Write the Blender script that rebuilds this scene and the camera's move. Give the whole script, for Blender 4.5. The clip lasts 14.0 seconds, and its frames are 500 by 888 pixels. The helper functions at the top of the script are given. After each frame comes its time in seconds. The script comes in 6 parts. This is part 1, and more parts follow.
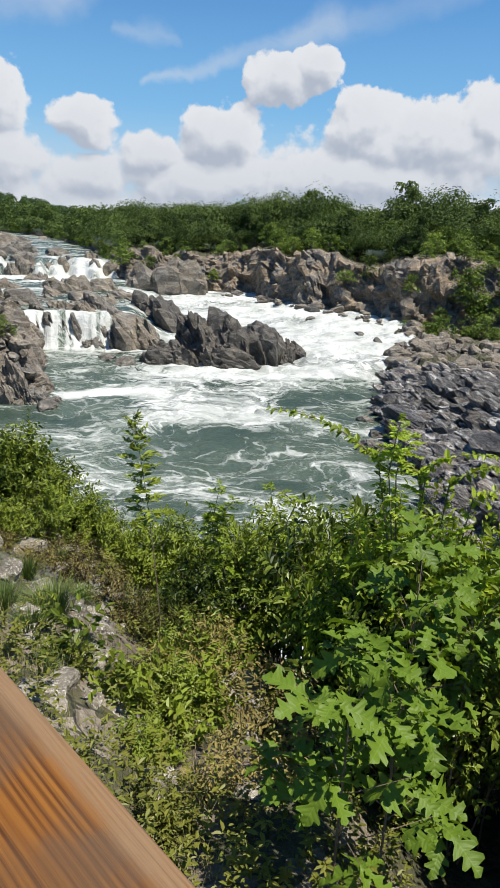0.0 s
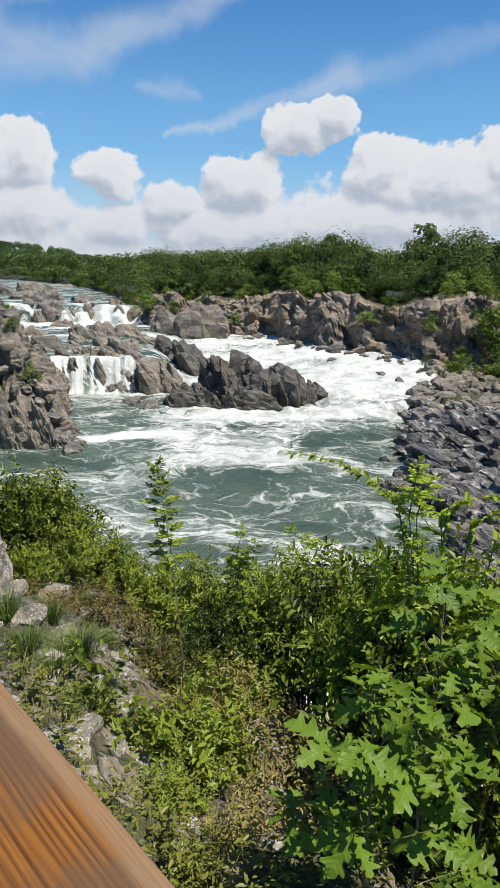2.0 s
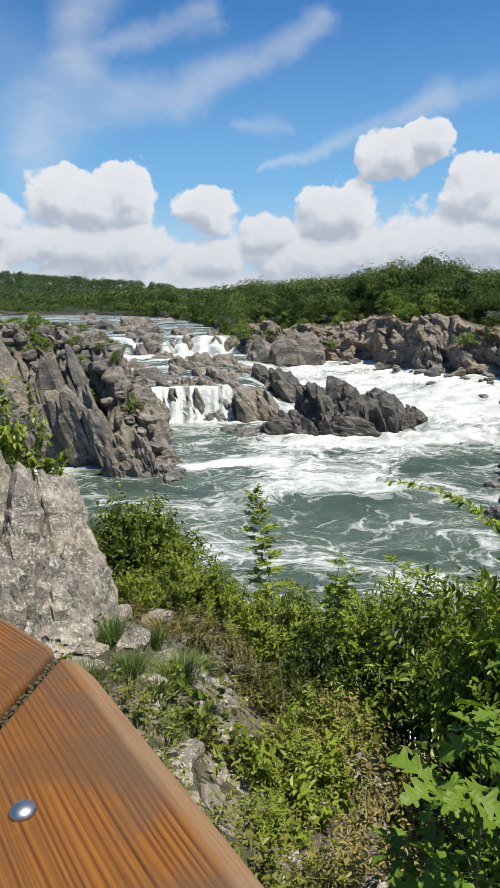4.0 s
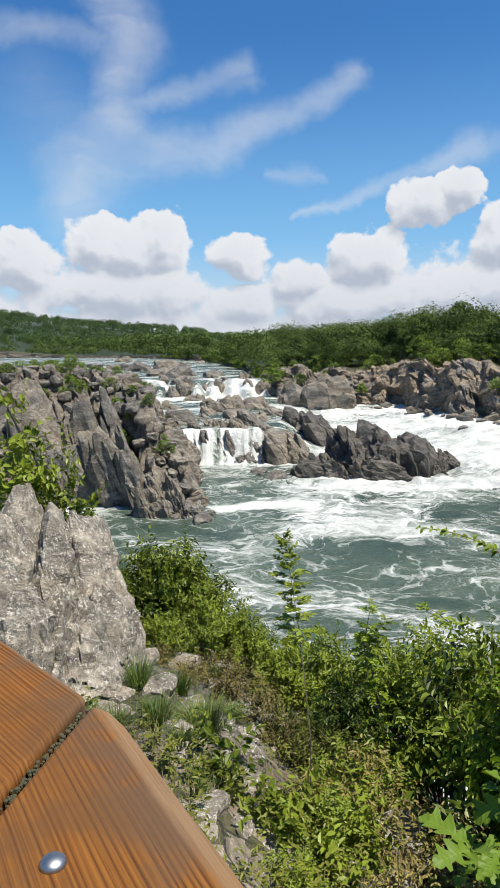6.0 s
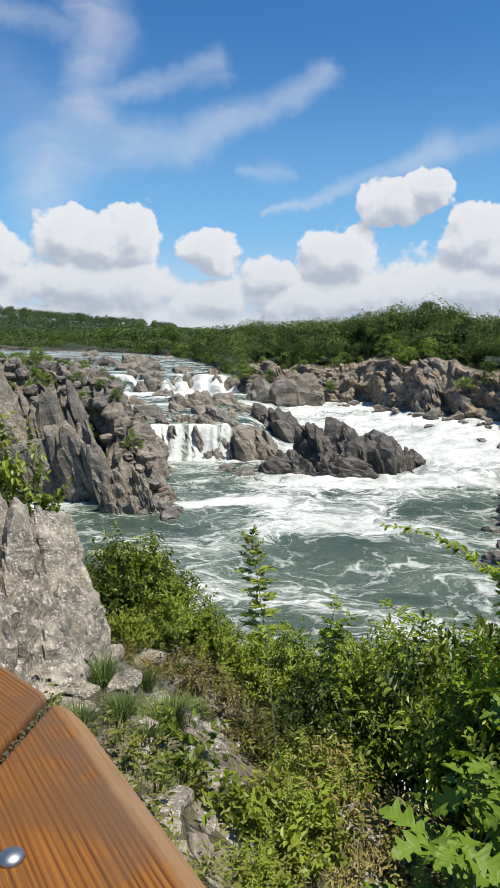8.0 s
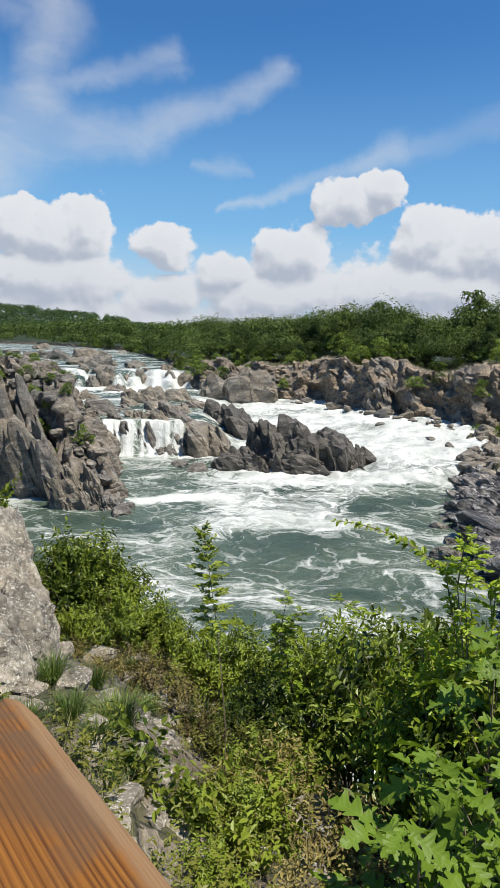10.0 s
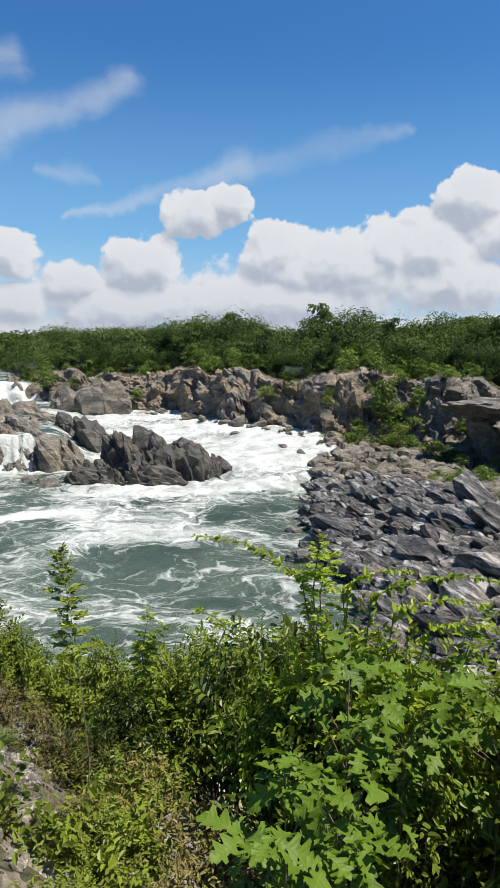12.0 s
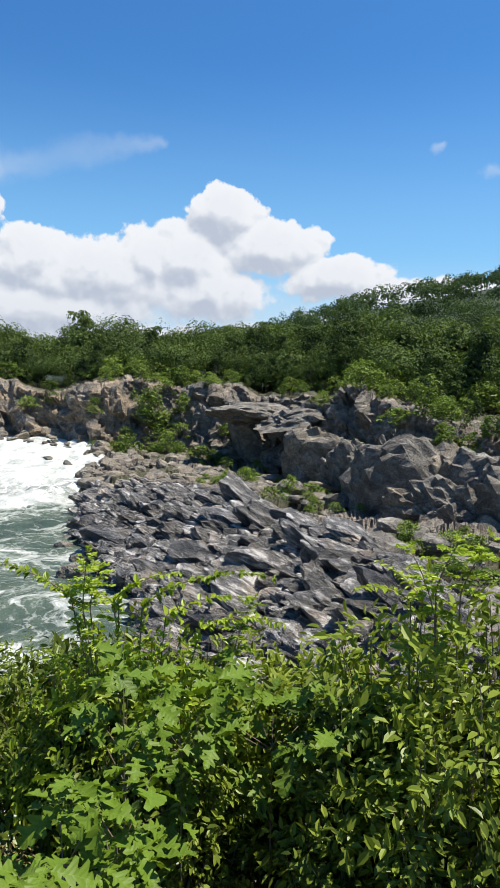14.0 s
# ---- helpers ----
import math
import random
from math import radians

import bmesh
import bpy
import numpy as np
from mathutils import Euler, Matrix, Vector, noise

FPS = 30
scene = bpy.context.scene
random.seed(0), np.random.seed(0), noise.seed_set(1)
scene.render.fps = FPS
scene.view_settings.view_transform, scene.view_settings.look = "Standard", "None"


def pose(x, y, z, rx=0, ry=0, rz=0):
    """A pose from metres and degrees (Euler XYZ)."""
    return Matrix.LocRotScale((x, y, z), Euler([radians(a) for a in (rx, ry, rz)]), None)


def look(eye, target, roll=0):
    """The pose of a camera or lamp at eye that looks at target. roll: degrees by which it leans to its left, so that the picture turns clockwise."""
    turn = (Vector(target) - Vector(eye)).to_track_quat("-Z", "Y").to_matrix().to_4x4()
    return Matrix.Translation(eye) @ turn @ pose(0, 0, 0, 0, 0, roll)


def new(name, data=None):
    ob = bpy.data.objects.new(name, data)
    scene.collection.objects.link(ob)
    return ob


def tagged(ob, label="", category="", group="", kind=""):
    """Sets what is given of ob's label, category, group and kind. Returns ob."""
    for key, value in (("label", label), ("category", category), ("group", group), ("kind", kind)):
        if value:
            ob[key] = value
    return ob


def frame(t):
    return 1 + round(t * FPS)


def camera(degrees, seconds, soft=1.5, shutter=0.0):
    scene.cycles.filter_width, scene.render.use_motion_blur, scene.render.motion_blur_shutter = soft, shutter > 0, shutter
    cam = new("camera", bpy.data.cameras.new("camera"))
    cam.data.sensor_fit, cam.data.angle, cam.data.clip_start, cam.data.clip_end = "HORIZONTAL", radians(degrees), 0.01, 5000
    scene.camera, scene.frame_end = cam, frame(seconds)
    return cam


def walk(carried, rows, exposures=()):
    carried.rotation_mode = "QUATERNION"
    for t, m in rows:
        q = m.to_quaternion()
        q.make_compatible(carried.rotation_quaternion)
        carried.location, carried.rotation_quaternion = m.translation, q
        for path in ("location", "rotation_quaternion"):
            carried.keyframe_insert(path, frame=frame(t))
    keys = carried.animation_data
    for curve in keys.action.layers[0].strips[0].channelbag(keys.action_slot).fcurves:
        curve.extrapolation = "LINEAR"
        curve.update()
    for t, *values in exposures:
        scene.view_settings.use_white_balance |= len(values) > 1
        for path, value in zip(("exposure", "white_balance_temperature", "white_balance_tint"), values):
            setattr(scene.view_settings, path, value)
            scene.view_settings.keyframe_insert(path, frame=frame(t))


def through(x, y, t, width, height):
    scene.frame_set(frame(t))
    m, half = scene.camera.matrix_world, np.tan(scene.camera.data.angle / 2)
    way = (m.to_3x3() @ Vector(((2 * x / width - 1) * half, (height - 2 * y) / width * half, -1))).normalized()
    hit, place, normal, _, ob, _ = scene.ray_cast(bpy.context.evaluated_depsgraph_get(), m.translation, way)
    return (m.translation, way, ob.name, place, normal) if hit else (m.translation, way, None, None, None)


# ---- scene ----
cam = camera(40.02, 14.0, 1.4)
EYE = 16.0  # height of the eye over the pool below the falls
# seconds, yaw, pitch, roll in degrees, sway in metres
PATH = [
    (0, -12.42, -16.93, 2.79, -0.002, 0.115, -0.082),
    (0.5, -11.35, -16.88, 2.47, 0.001, 0.123, -0.083),
    (1, -10.97, -16.21, 2.25, 0.002, 0.112, -0.074),
    (1.5, -10.41, -14.96, 1.70, 0.005, 0.078, -0.056),
    (2, -10.28, -13.58, 1.51, 0.006, 0.051, -0.037),
    (2.5, -9.57, -12.76, 1.24, 0.007, 0.019, -0.019),
    (3, -8.22, -11.23, 0.92, 0.007, 0.019, -0.016),
    (3.5, -5.56, -10.58, 0.50, 0.003, 0.011, -0.010),
    (4, -1.99, -11.39, -0.96, 0.003, 0.015, -0.016),
    (4.2, -2.26, -11.81, -1.33, 0.003, 0.015, -0.016),
    (6.3, 0.67, -7.58, -0.63, 0.000, 0.000, 0.000),
    (6.5, -0.00, -7.64, -0.22, 0.000, 0.000, 0.000),
    (7, -1.69, -6.97, -0.06, 0.004, -0.008, 0.005),
    (7.5, -2.17, -7.18, 0.14, 0.008, -0.015, 0.009),
    (7.7, -2.08, -7.60, 0.22, 0.008, -0.015, 0.009),
    (9.8, -5.49, -9.01, 1.40, 0.005, -0.018, -0.001),
    (10, -6.12, -8.38, 1.35, 0.004, -0.021, 0.003),
    (10.5, -7.62, -7.57, 1.25, -0.002, -0.022, 0.016),
    (11, -10.47, -7.56, 1.28, -0.012, -0.031, 0.038),
    (11.5, -14.14, -7.51, 1.45, -0.013, -0.035, 0.051),
    (12, -18.18, -7.26, 1.31, -0.011, -0.047, 0.054),
    (12.5, -22.88, -7.48, 1.14, -0.003, -0.054, 0.054),
    (13, -27.91, -7.32, 1.03, 0.005, -0.066, 0.055),
    (13.5, -31.52, -7.10, 0.89, 0.014, -0.061, 0.051),
    (13.9, -35.82, -6.39, 0.75, 0.019, -0.063, 0.048),
    (14, -37.45, -6.25, 0.81, 0.019, -0.064, 0.047),
]
walk(cam, [(t, pose(x, y, EYE + z, 90 + tilt, 0, yaw) @ pose(0, 0, 0, 0, 0, roll)) for t, yaw, tilt, roll, x, y, z in PATH],
     [(t, 0.63 + e) for t, e in ((0, -0.06), (4, -0.04), (6.5, 0.02), (11, -0.08), (12.5, -0.08), (13.5, 0.07), (14, 0.14))])

# ---- sun and sky ----
SUN_AZ, SUN_EL = 122.0, 67.0  # degrees to the right of +y, degrees up
SUN_WAY = Vector((math.sin(radians(SUN_AZ)) * math.cos(radians(SUN_EL)),
                  math.cos(radians(SUN_AZ)) * math.cos(radians(SUN_EL)), math.sin(radians(SUN_EL))))
sun = new("sun", bpy.data.lights.new("sun", "SUN"))
sun.data.energy, sun.data.angle, sun.data.color = 5.0, radians(0.55), (1.0, 0.94, 0.84)
sun.matrix_world = look(SUN_WAY * 300, (0, 0, 0))


class Nodes:
    """Short hand for node trees."""

    def __init__(self, tree):
        self.tree, self.n, self.l = tree, tree.nodes, tree.links

    def put(self, socket, value):
        if isinstance(value, bpy.types.NodeSocket):
            self.l.new(value, socket)
        elif value is not None:
            socket.default_value = value

    def math(self, op, a, b=None, c=None, clamp=False):
        k = self.n.new("ShaderNodeMath")
        k.operation, k.use_clamp = op, clamp
        for i, v in enumerate((a, b, c)):
            self.put(k.inputs[i], v)
        return k.outputs[0]

    def vec(self, op, a, b=None):
        k = self.n.new("ShaderNodeVectorMath")
        k.operation = op
        self.put(k.inputs[0], a)
        self.put(k.inputs[1], b)
        return k.outputs["Value"] if op in ("LENGTH", "DOT_PRODUCT", "DISTANCE") else k.outputs[0]

    def mix(self, fac, a, b, kind="MIX"):
        k = self.n.new("ShaderNodeMix")
        k.data_type, k.blend_type = "RGBA", kind
        self.put(k.inputs[0], fac)
        self.put(k.inputs[6], a)
        self.put(k.inputs[7], b)
        return k.outputs[2]

    def noise(self, vector, scale, detail=4, rough=0.5, distort=0.0):
        k = self.n.new("ShaderNodeTexNoise")
        self.put(k.inputs["Vector"], vector)
        self.put(k.inputs["Scale"], scale)
        k.inputs["Detail"].default_value, k.inputs["Roughness"].default_value = detail, rough
        k.inputs["Distortion"].default_value = distort
        return k.outputs[0]

    def voro(self, vector, scale, feature="F1", out="Distance"):
        k = self.n.new("ShaderNodeTexVoronoi")
        k.feature = feature
        self.put(k.inputs["Vector"], vector)
        self.put(k.inputs["Scale"], scale)
        return k.outputs[out]

    def ramp(self, fac, *stops):
        k = self.n.new("ShaderNodeValToRGB")
        while len(k.color_ramp.elements) < len(stops):
            k.color_ramp.elements.new(0.5)
        for e, (p, c) in zip(k.color_ramp.elements, stops):
            e.position, e.color = p, (c, c, c, 1) if isinstance(c, (int, float)) else (*c, 1)
        self.put(k.inputs[0], fac)
        return k.outputs[0]

    def smooth(self, x, lo, hi, a=0.0, b=1.0):
        k = self.n.new("ShaderNodeMapRange")
        k.interpolation_type = "SMOOTHSTEP"
        for i, v in enumerate((x, lo, hi, a, b)):
            self.put(k.inputs[i], v)
        return k.outputs[0]

    def xyz(self, v):
        k = self.n.new("ShaderNodeSeparateXYZ")
        self.put(k.inputs[0], v)
        return k.outputs

    def join(self, x, y, z):
        k = self.n.new("ShaderNodeCombineXYZ")
        for i, v in enumerate((x, y, z)):
            self.put(k.inputs[i], v)
        return k.outputs[0]


def make_sky():
    """Blue summer sky with a bank of cumulus low down and thin streaks of cirrus above it."""
    world = bpy.data.worlds.new("sky")
    scene.world = world
    world.use_nodes = True
    world.node_tree.nodes.clear()
    g = Nodes(world.node_tree)
    sky = g.n.new("ShaderNodeTexSky")
    sky.sky_type, sky.sun_disc = "NISHITA", False
    sky.sun_elevation, sky.sun_rotation = radians(SUN_EL), radians(SUN_AZ)
    sky.air_density, sky.dust_density, sky.ozone_density = 1.0, 0.4, 2.2
    way = g.n.new("ShaderNodeTexCoord").outputs["Generated"]
    x, y, z = g.xyz(way)
    az = g.math("MULTIPLY", g.math("ARCTAN2", x, y), 180 / math.pi)
    el = g.math("MULTIPLY", g.math("ARCSINE", z), 180 / math.pi)
    flat = g.join(az, el, 0.0)

    def n_color(p, scale):
        k = g.n.new("ShaderNodeTexNoise")
        g.put(k.inputs["Vector"], p)
        k.inputs["Scale"].default_value, k.inputs["Detail"].default_value = scale, 3
        return k.outputs["Color"]

    g.n_color = n_color

    def heaps(shift, fineness, plain=False):
        """How deep the sky point, moved by shift degrees, lies in the cumulus."""
        p = g.vec("ADD", flat, shift)
        wob = g.vec("SUBTRACT", g.n_color(p, 0.5), (0.5, 0.5, 0.5))
        q = g.vec("ADD", p, g.vec("MULTIPLY", wob, (1.5, 1.2, 0)))
        best = None
        # azimuth, elevation, half width, half height of each heap, in degrees
        for ca, ce, wa, we in HEAPS:
            d = g.vec("LENGTH", g.vec("MULTIPLY", g.vec("SUBTRACT", q, (ca, ce, 0)), (1.01 / wa, 0.99 / we, 0)))
            v = g.math("SUBTRACT", 1.0, d)
            best = v if best is None else g.math("SMOOTH_MAX", best, v, 0.10)
        best = g.math("SMOOTH_MAX", best, g.math("MULTIPLY", g.math("SUBTRACT", 4.4, g.xyz(p)[1]), 0.16), 0.15)
        big = g.math("SUBTRACT", 0.5, g.voro(q, 0.42, "SMOOTH_F1"))
        if plain:
            return g.math("ADD", best, g.math("MULTIPLY", big, 0.75))
        puff = g.math("SUBTRACT", 0.5, g.voro(g.vec("ADD", p, g.vec("MULTIPLY", wob, (0.7, 0.7, 0))), 1.25, "SMOOTH_F1"))
        fine = g.math("SUBTRACT", g.noise(p, 1.1, 2 + 5 * fineness, 0.6), 0.5)
        out = g.math("ADD", best, g.math("MULTIPLY", big, 0.60))
        curl = g.math("SUBTRACT", 0.5, g.voro(g.vec("ADD", p, g.vec("MULTIPLY", wob, (0.4, 0.4, 0))), 2.7, "SMOOTH_F1"))
        out = g.math("ADD", out, g.math("MULTIPLY", puff, 0.26 if fineness else 0.34))
        out = g.math("ADD", out, g.math("MULTIPLY", curl, 0.10 if fineness else 0.05))
        return g.math("ADD", out, g.math("MULTIPLY", fine, 0.40 if fineness else 0.22))

    deep = heaps((0, 0, 0), 1)
    soft = heaps((0, 0, 0), 0)
    relief = g.math("SUBTRACT", soft, heaps((0.25, 0.6, 0), 0))
    cover = g.smooth(deep, -0.04, g.smooth(el, 4.0, 11.0, 0.30, 0.10))
    broad = g.math("SUBTRACT", heaps((0, 0, 0), 0, True), heaps((0.45, 1.25, 0), 0, True))
    light = g.math("ADD", g.smooth(relief, -0.30, 0.15, 0.0, 0.5), g.smooth(broad, -0.42, 0.18, 0.0, 0.5))
    low = g.smooth(el, 0.0, 9.0)
    light = g.math("MULTIPLY", light, g.math("ADD", 0.66, g.math("MULTIPLY", low, 0.34)))
    thick = g.smooth(soft, 0.1, 0.9, 1.0, 0.86)
    light = g.math("MULTIPLY", light, thick)
    white = g.mix(light, (0.60, 0.67, 0.80, 1), (1.05, 1.08, 1.13, 1))
    # cirrus: strokes with a soft edge, broken up into fibres
    veil = None
    blown = g.vec("ADD", flat, g.vec("MULTIPLY", g.vec("SUBTRACT", g.n_color(flat, 0.22), (0.5, 0.5, 0.5)), (3.0, 2.2, 0)))
    blown = g.vec("ADD", blown, g.vec("MULTIPLY", g.vec("SUBTRACT", g.n_color(flat, 1.1), (0.5, 0.5, 0.5)), (0.9, 0.7, 0)))
    for a0, e0, w0, a1, e1, w1, power in STREAKS:
        way_on = (a1 - a0, e1 - e0, 0)
        off = g.vec("SUBTRACT", blown, (a0, e0, 0))
        h = g.math("MULTIPLY", g.vec("DOT_PRODUCT", off, way_on), 1 / (way_on[0] ** 2 + way_on[1] ** 2), clamp=True)
        rest = g.vec("SUBTRACT", off, g.vec("MULTIPLY", g.join(h, h, h), way_on))
        d = g.math("DIVIDE", g.vec("LENGTH", rest), g.math("MULTIPLY_ADD", h, w1 - w0, w0))
        v = g.smooth(d, 1.25, 0.0, 0.0, power)
        veil = v if veil is None else g.math("MAXIMUM", veil, v)
    turn = g.n.new("ShaderNodeMapping")
    g.put(turn.inputs[0], blown)
    turn.inputs["Rotation"].default_value = (0, 0, radians(-24))
    turn.inputs["Scale"].default_value = (0.16, 0.5, 1)
    wisp = g.noise(turn.outputs[0], 1.0, 3, 0.5, 0.4)
    veil = g.math("MULTIPLY", veil, g.smooth(wisp, 0.28, 0.70, 0.55, 1.0), clamp=True)
    haze = g.math("MULTIPLY", g.smooth(el, 24.0, 0.0), 0.78)
    tint = g.mix(1.0, sky.outputs[0], (0.46, 1.02, 1.50, 1), "MULTIPLY")
    air = g.mix(haze, tint, (3.6, 6.9, 9.8, 1))
    air = g.mix(g.math("MULTIPLY", g.smooth(el, 9.5, 3.0), 0.55), air, (7.0, 7.9, 8.8, 1))
    air = g.mix(g.math("MULTIPLY", veil, 0.8), air, (8.0, 8.4, 8.9, 1))
    cloud = g.mix(1.0, white, (CLOUD, CLOUD, CLOUD, 1), "MULTIPLY")
    colour = g.mix(cover, air, cloud)
    bg = g.n.new("ShaderNodeBackground")
    g.put(bg.inputs[0], colour)
    bg.inputs[1].default_value = 0.0585
    out = g.n.new("ShaderNodeOutputWorld")
    g.l.new(bg.outputs[0], out.inputs[0])


CLOUD = 8.5
HEAPS = [
    (-26.0, 6.5, 4.7, 2.8), (-18.4, 6.8, 3.0, 2.3), (-12.6, 8.2, 2.6, 2.4), (-7.4, 8.3, 2.5, 2.7), (-1.9, 7.8, 2.3, 1.5), (-10.2, 4.7, 7.8, 2.4),
    (-9.9, 7.8, 4.3, 2.4), (-1.1, 3.6, 3.7, 1.8), (3.8, 5.5, 2.7, 1.8), (9.0, 7.0, 3.6, 2.5), (7.7, 3.7, 8.4, 2.0), (16.2, 12.0, 2.1, 1.6),
    (13.5, 11.1, 2.6, 1.8), (-0.8, 7.3, 1.9, 1.9), (19.6, 8.2, 2.8, 2.5), (24.6, 7.8, 2.7, 2.2), (29.1, 8.2, 3.1, 2.8), (19.7, 4.6, 11.8, 2.2),
    (34.0, 6.0, 5.0, 2.6), (35.1, 12.1, 3.0, 2.4), (38.5, 9.6, 5.1, 2.2), (32.1, 8.2, 5.1, 3.1), (25.3, 7.1, 9.1, 3.0), (44.6, 7.4, 4.3, 1.8),
    (51.8, 6.0, 9.1, 1.3),
]
# thin high streaks: azimuth, elevation and half width at either end, strength
STREAKS = [
    (-12.0, 26.9, 2.1, -9.4, 22.8, 2.9, 0.62), (-9.4, 22.8, 2.9, -10.8, 19.1, 2.4, 0.62), (-10.8, 19.1, 2.4, -10.5, 16.4, 3.3, 0.62), (-10.5, 16.4, 3.3, -13.4, 14.0, 3.8, 0.62),
    (-13.4, 14.0, 3.8, -14.6, 10.7, 2.6, 0.62), (-10.5, 15.3, 2.9, -3.2, 15.6, 1.8, 0.55), (-3.2, 15.6, 1.8, 3.1, 17.9, 1.3, 0.55), (3.1, 17.9, 1.3, 8.2, 20.1, 1.2, 0.55),
    (-9.8, 18.4, 1.0, -5.3, 19.6, 1.1, 0.42), (-5.3, 19.6, 1.1, -0.4, 20.8, 1.2, 0.42), (-21.5, 22.1, 1.4, -15.9, 22.5, 1.3, 0.4), (-15.9, 22.5, 1.3, -11.3, 22.3, 1.0, 0.4),
] + [
    (1.3, 13.7, 0.4, 4.0, 13.7, 1.0, 0.32), (4.0, 13.7, 1.0, 5.8, 13.6, 0.4, 0.32), (3.1, 10.6, 0.4, 7.6, 11.7, 0.6, 0.5), (7.6, 11.7, 0.6, 12.8, 13.3, 1.0, 0.5),
    (12.8, 13.3, 1.0, 17.4, 14.7, 1.4, 0.5), (17.2, 14.5, 1.2, 22.1, 15.6, 1.2, 0.3), (22.1, 15.6, 1.2, 26.5, 16.7, 1.0, 0.3), (26.5, 16.7, 1.0, 30.0, 16.9, 0.5, 0.3),
    (-2.9, 20.1, 1.2, -0.2, 19.9, 1.0, 0.3), (-16.9, 19.4, 2.9, -12.9, 15.6, 5.2, 0.16),
    (52.0, 16.7, 0.5, 52.5, 17.0, 0.3, 0.45), (56.0, 14.6, 0.6, 57.2, 14.3, 0.4, 0.4),
]
make_sky()

# ---- noise on arrays ----
def _hash(ix, iy, iz, seed):
    h = (ix.astype(np.int64) * 374761393 + iy.astype(np.int64) * 668265263 + iz.astype(np.int64) * 2147483647 + seed * 974634777) & 0xFFFFFFFF
    h = ((h ^ (h >> 13)) * 1274126177) & 0xFFFFFFFF
    h = ((h ^ (h >> 16)) * 2246822519) & 0xFFFFFFFF
    return ((h ^ (h >> 15)) & 0xFFFFFF) / float(0xFFFFFF)


def grain(p, seed=0):
    """Smooth noise from 0 to 1 at the rows of p (n, 3)."""
    i = np.floor(p)
    f = p - i
    f = f * f * (3 - 2 * f)
    i = i.astype(np.int64)
    out = 0
    for a in (0, 1):
        for b in (0, 1):
            for c in (0, 1):
                w = (f[:, 0] if a else 1 - f[:, 0]) * (f[:, 1] if b else 1 - f[:, 1]) * (f[:, 2] if c else 1 - f[:, 2])
                out = out + w * _hash(i[:, 0] + a, i[:, 1] + b, i[:, 2] + c, seed)
    return out


def layers(p, n=4, seed=0, fall=0.5):
    """Several octaves of grain, about -1 to 1."""
    out, amp, norm = 0, 1.0, 0.0
    for k in range(n):
        out = out + amp * (2 * grain(p * 2.03 ** k + 17.3 * k, seed + k) - 1)
        norm += amp
        amp *= fall
    return out / norm


def blocks(p, seed=0, tilt=0.8):
    """Broken rock: every cell is a plane of its own height and tilt. Returns the height, about -1 to 1, and the gap to the next cell."""
    i = np.floor(p).astype(np.int64)
    best = np.full(len(p), 9.0)
    second = np.full(len(p), 9.0)
    height = np.zeros(len(p))
    for a in (-1, 0, 1):
        for b in (-1, 0, 1):
            for c in (-1, 0, 1):
                j = i + np.array([a, b, c])
                r = [_hash(j[:, 0], j[:, 1], j[:, 2], seed + k) for k in range(7)]
                off = p - (j + np.stack(r[:3], 1))
                d = (off ** 2).sum(1)
                h = 2 * r[3] - 1 + tilt * ((r[4] - 0.5) * off[:, 0] + (r[5] - 0.5) * off[:, 1] + (r[6] - 0.5) * off[:, 2]) * 2
                near = d < best
                second = np.where(near, best, np.minimum(second, d))
                height = np.where(near, h, height)
                best = np.where(near, d, best)
    return height, np.sqrt(second) - np.sqrt(best)


def step(x, lo, hi):
    t = np.clip((x - lo) / (hi - lo), 0, 1)
    return t * t * (3 - 2 * t)


def along(a, keys):
    """A value along the azimuth: keys are pairs of degrees and value."""
    k = np.array(keys, float)
    return np.interp(a, k[:, 0], k[:, 1])


def sheet(name, verts, rows, cols, mat, attrs=(), smooth=True):
    """A mesh from a grid of rows x cols places."""
    idx = np.arange(rows * cols).reshape(rows, cols)
    q = np.stack([idx[:-1, :-1], idx[:-1, 1:], idx[1:, 1:], idx[1:, :-1]], -1).reshape(-1, 4)
    return quads(name, verts, q, mat, attrs, smooth)


def quads(name, verts, faces, mat, attrs=(), smooth=True):
    me = bpy.data.meshes.new(name)
    faces = np.asarray(faces)
    n, w = faces.shape
    me.vertices.add(len(verts))
    me.vertices.foreach_set("co", np.asarray(verts, np.float32).ravel())
    me.loops.add(n * w)
    me.loops.foreach_set("vertex_index", faces.ravel().astype(np.int32))
    me.polygons.add(n)
    me.polygons.foreach_set("loop_start", np.arange(0, n * w, w, dtype=np.int32))
    me.polygons.foreach_set("use_smooth", np.full(n, smooth))
    for key, val in attrs:
        at = me.attributes.new(key, "FLOAT", "POINT")
        at.data.foreach_set("value", np.asarray(val, np.float32))
    me.update(calc_edges=True)
    me.validate()
    me.materials.append(mat)
    return me


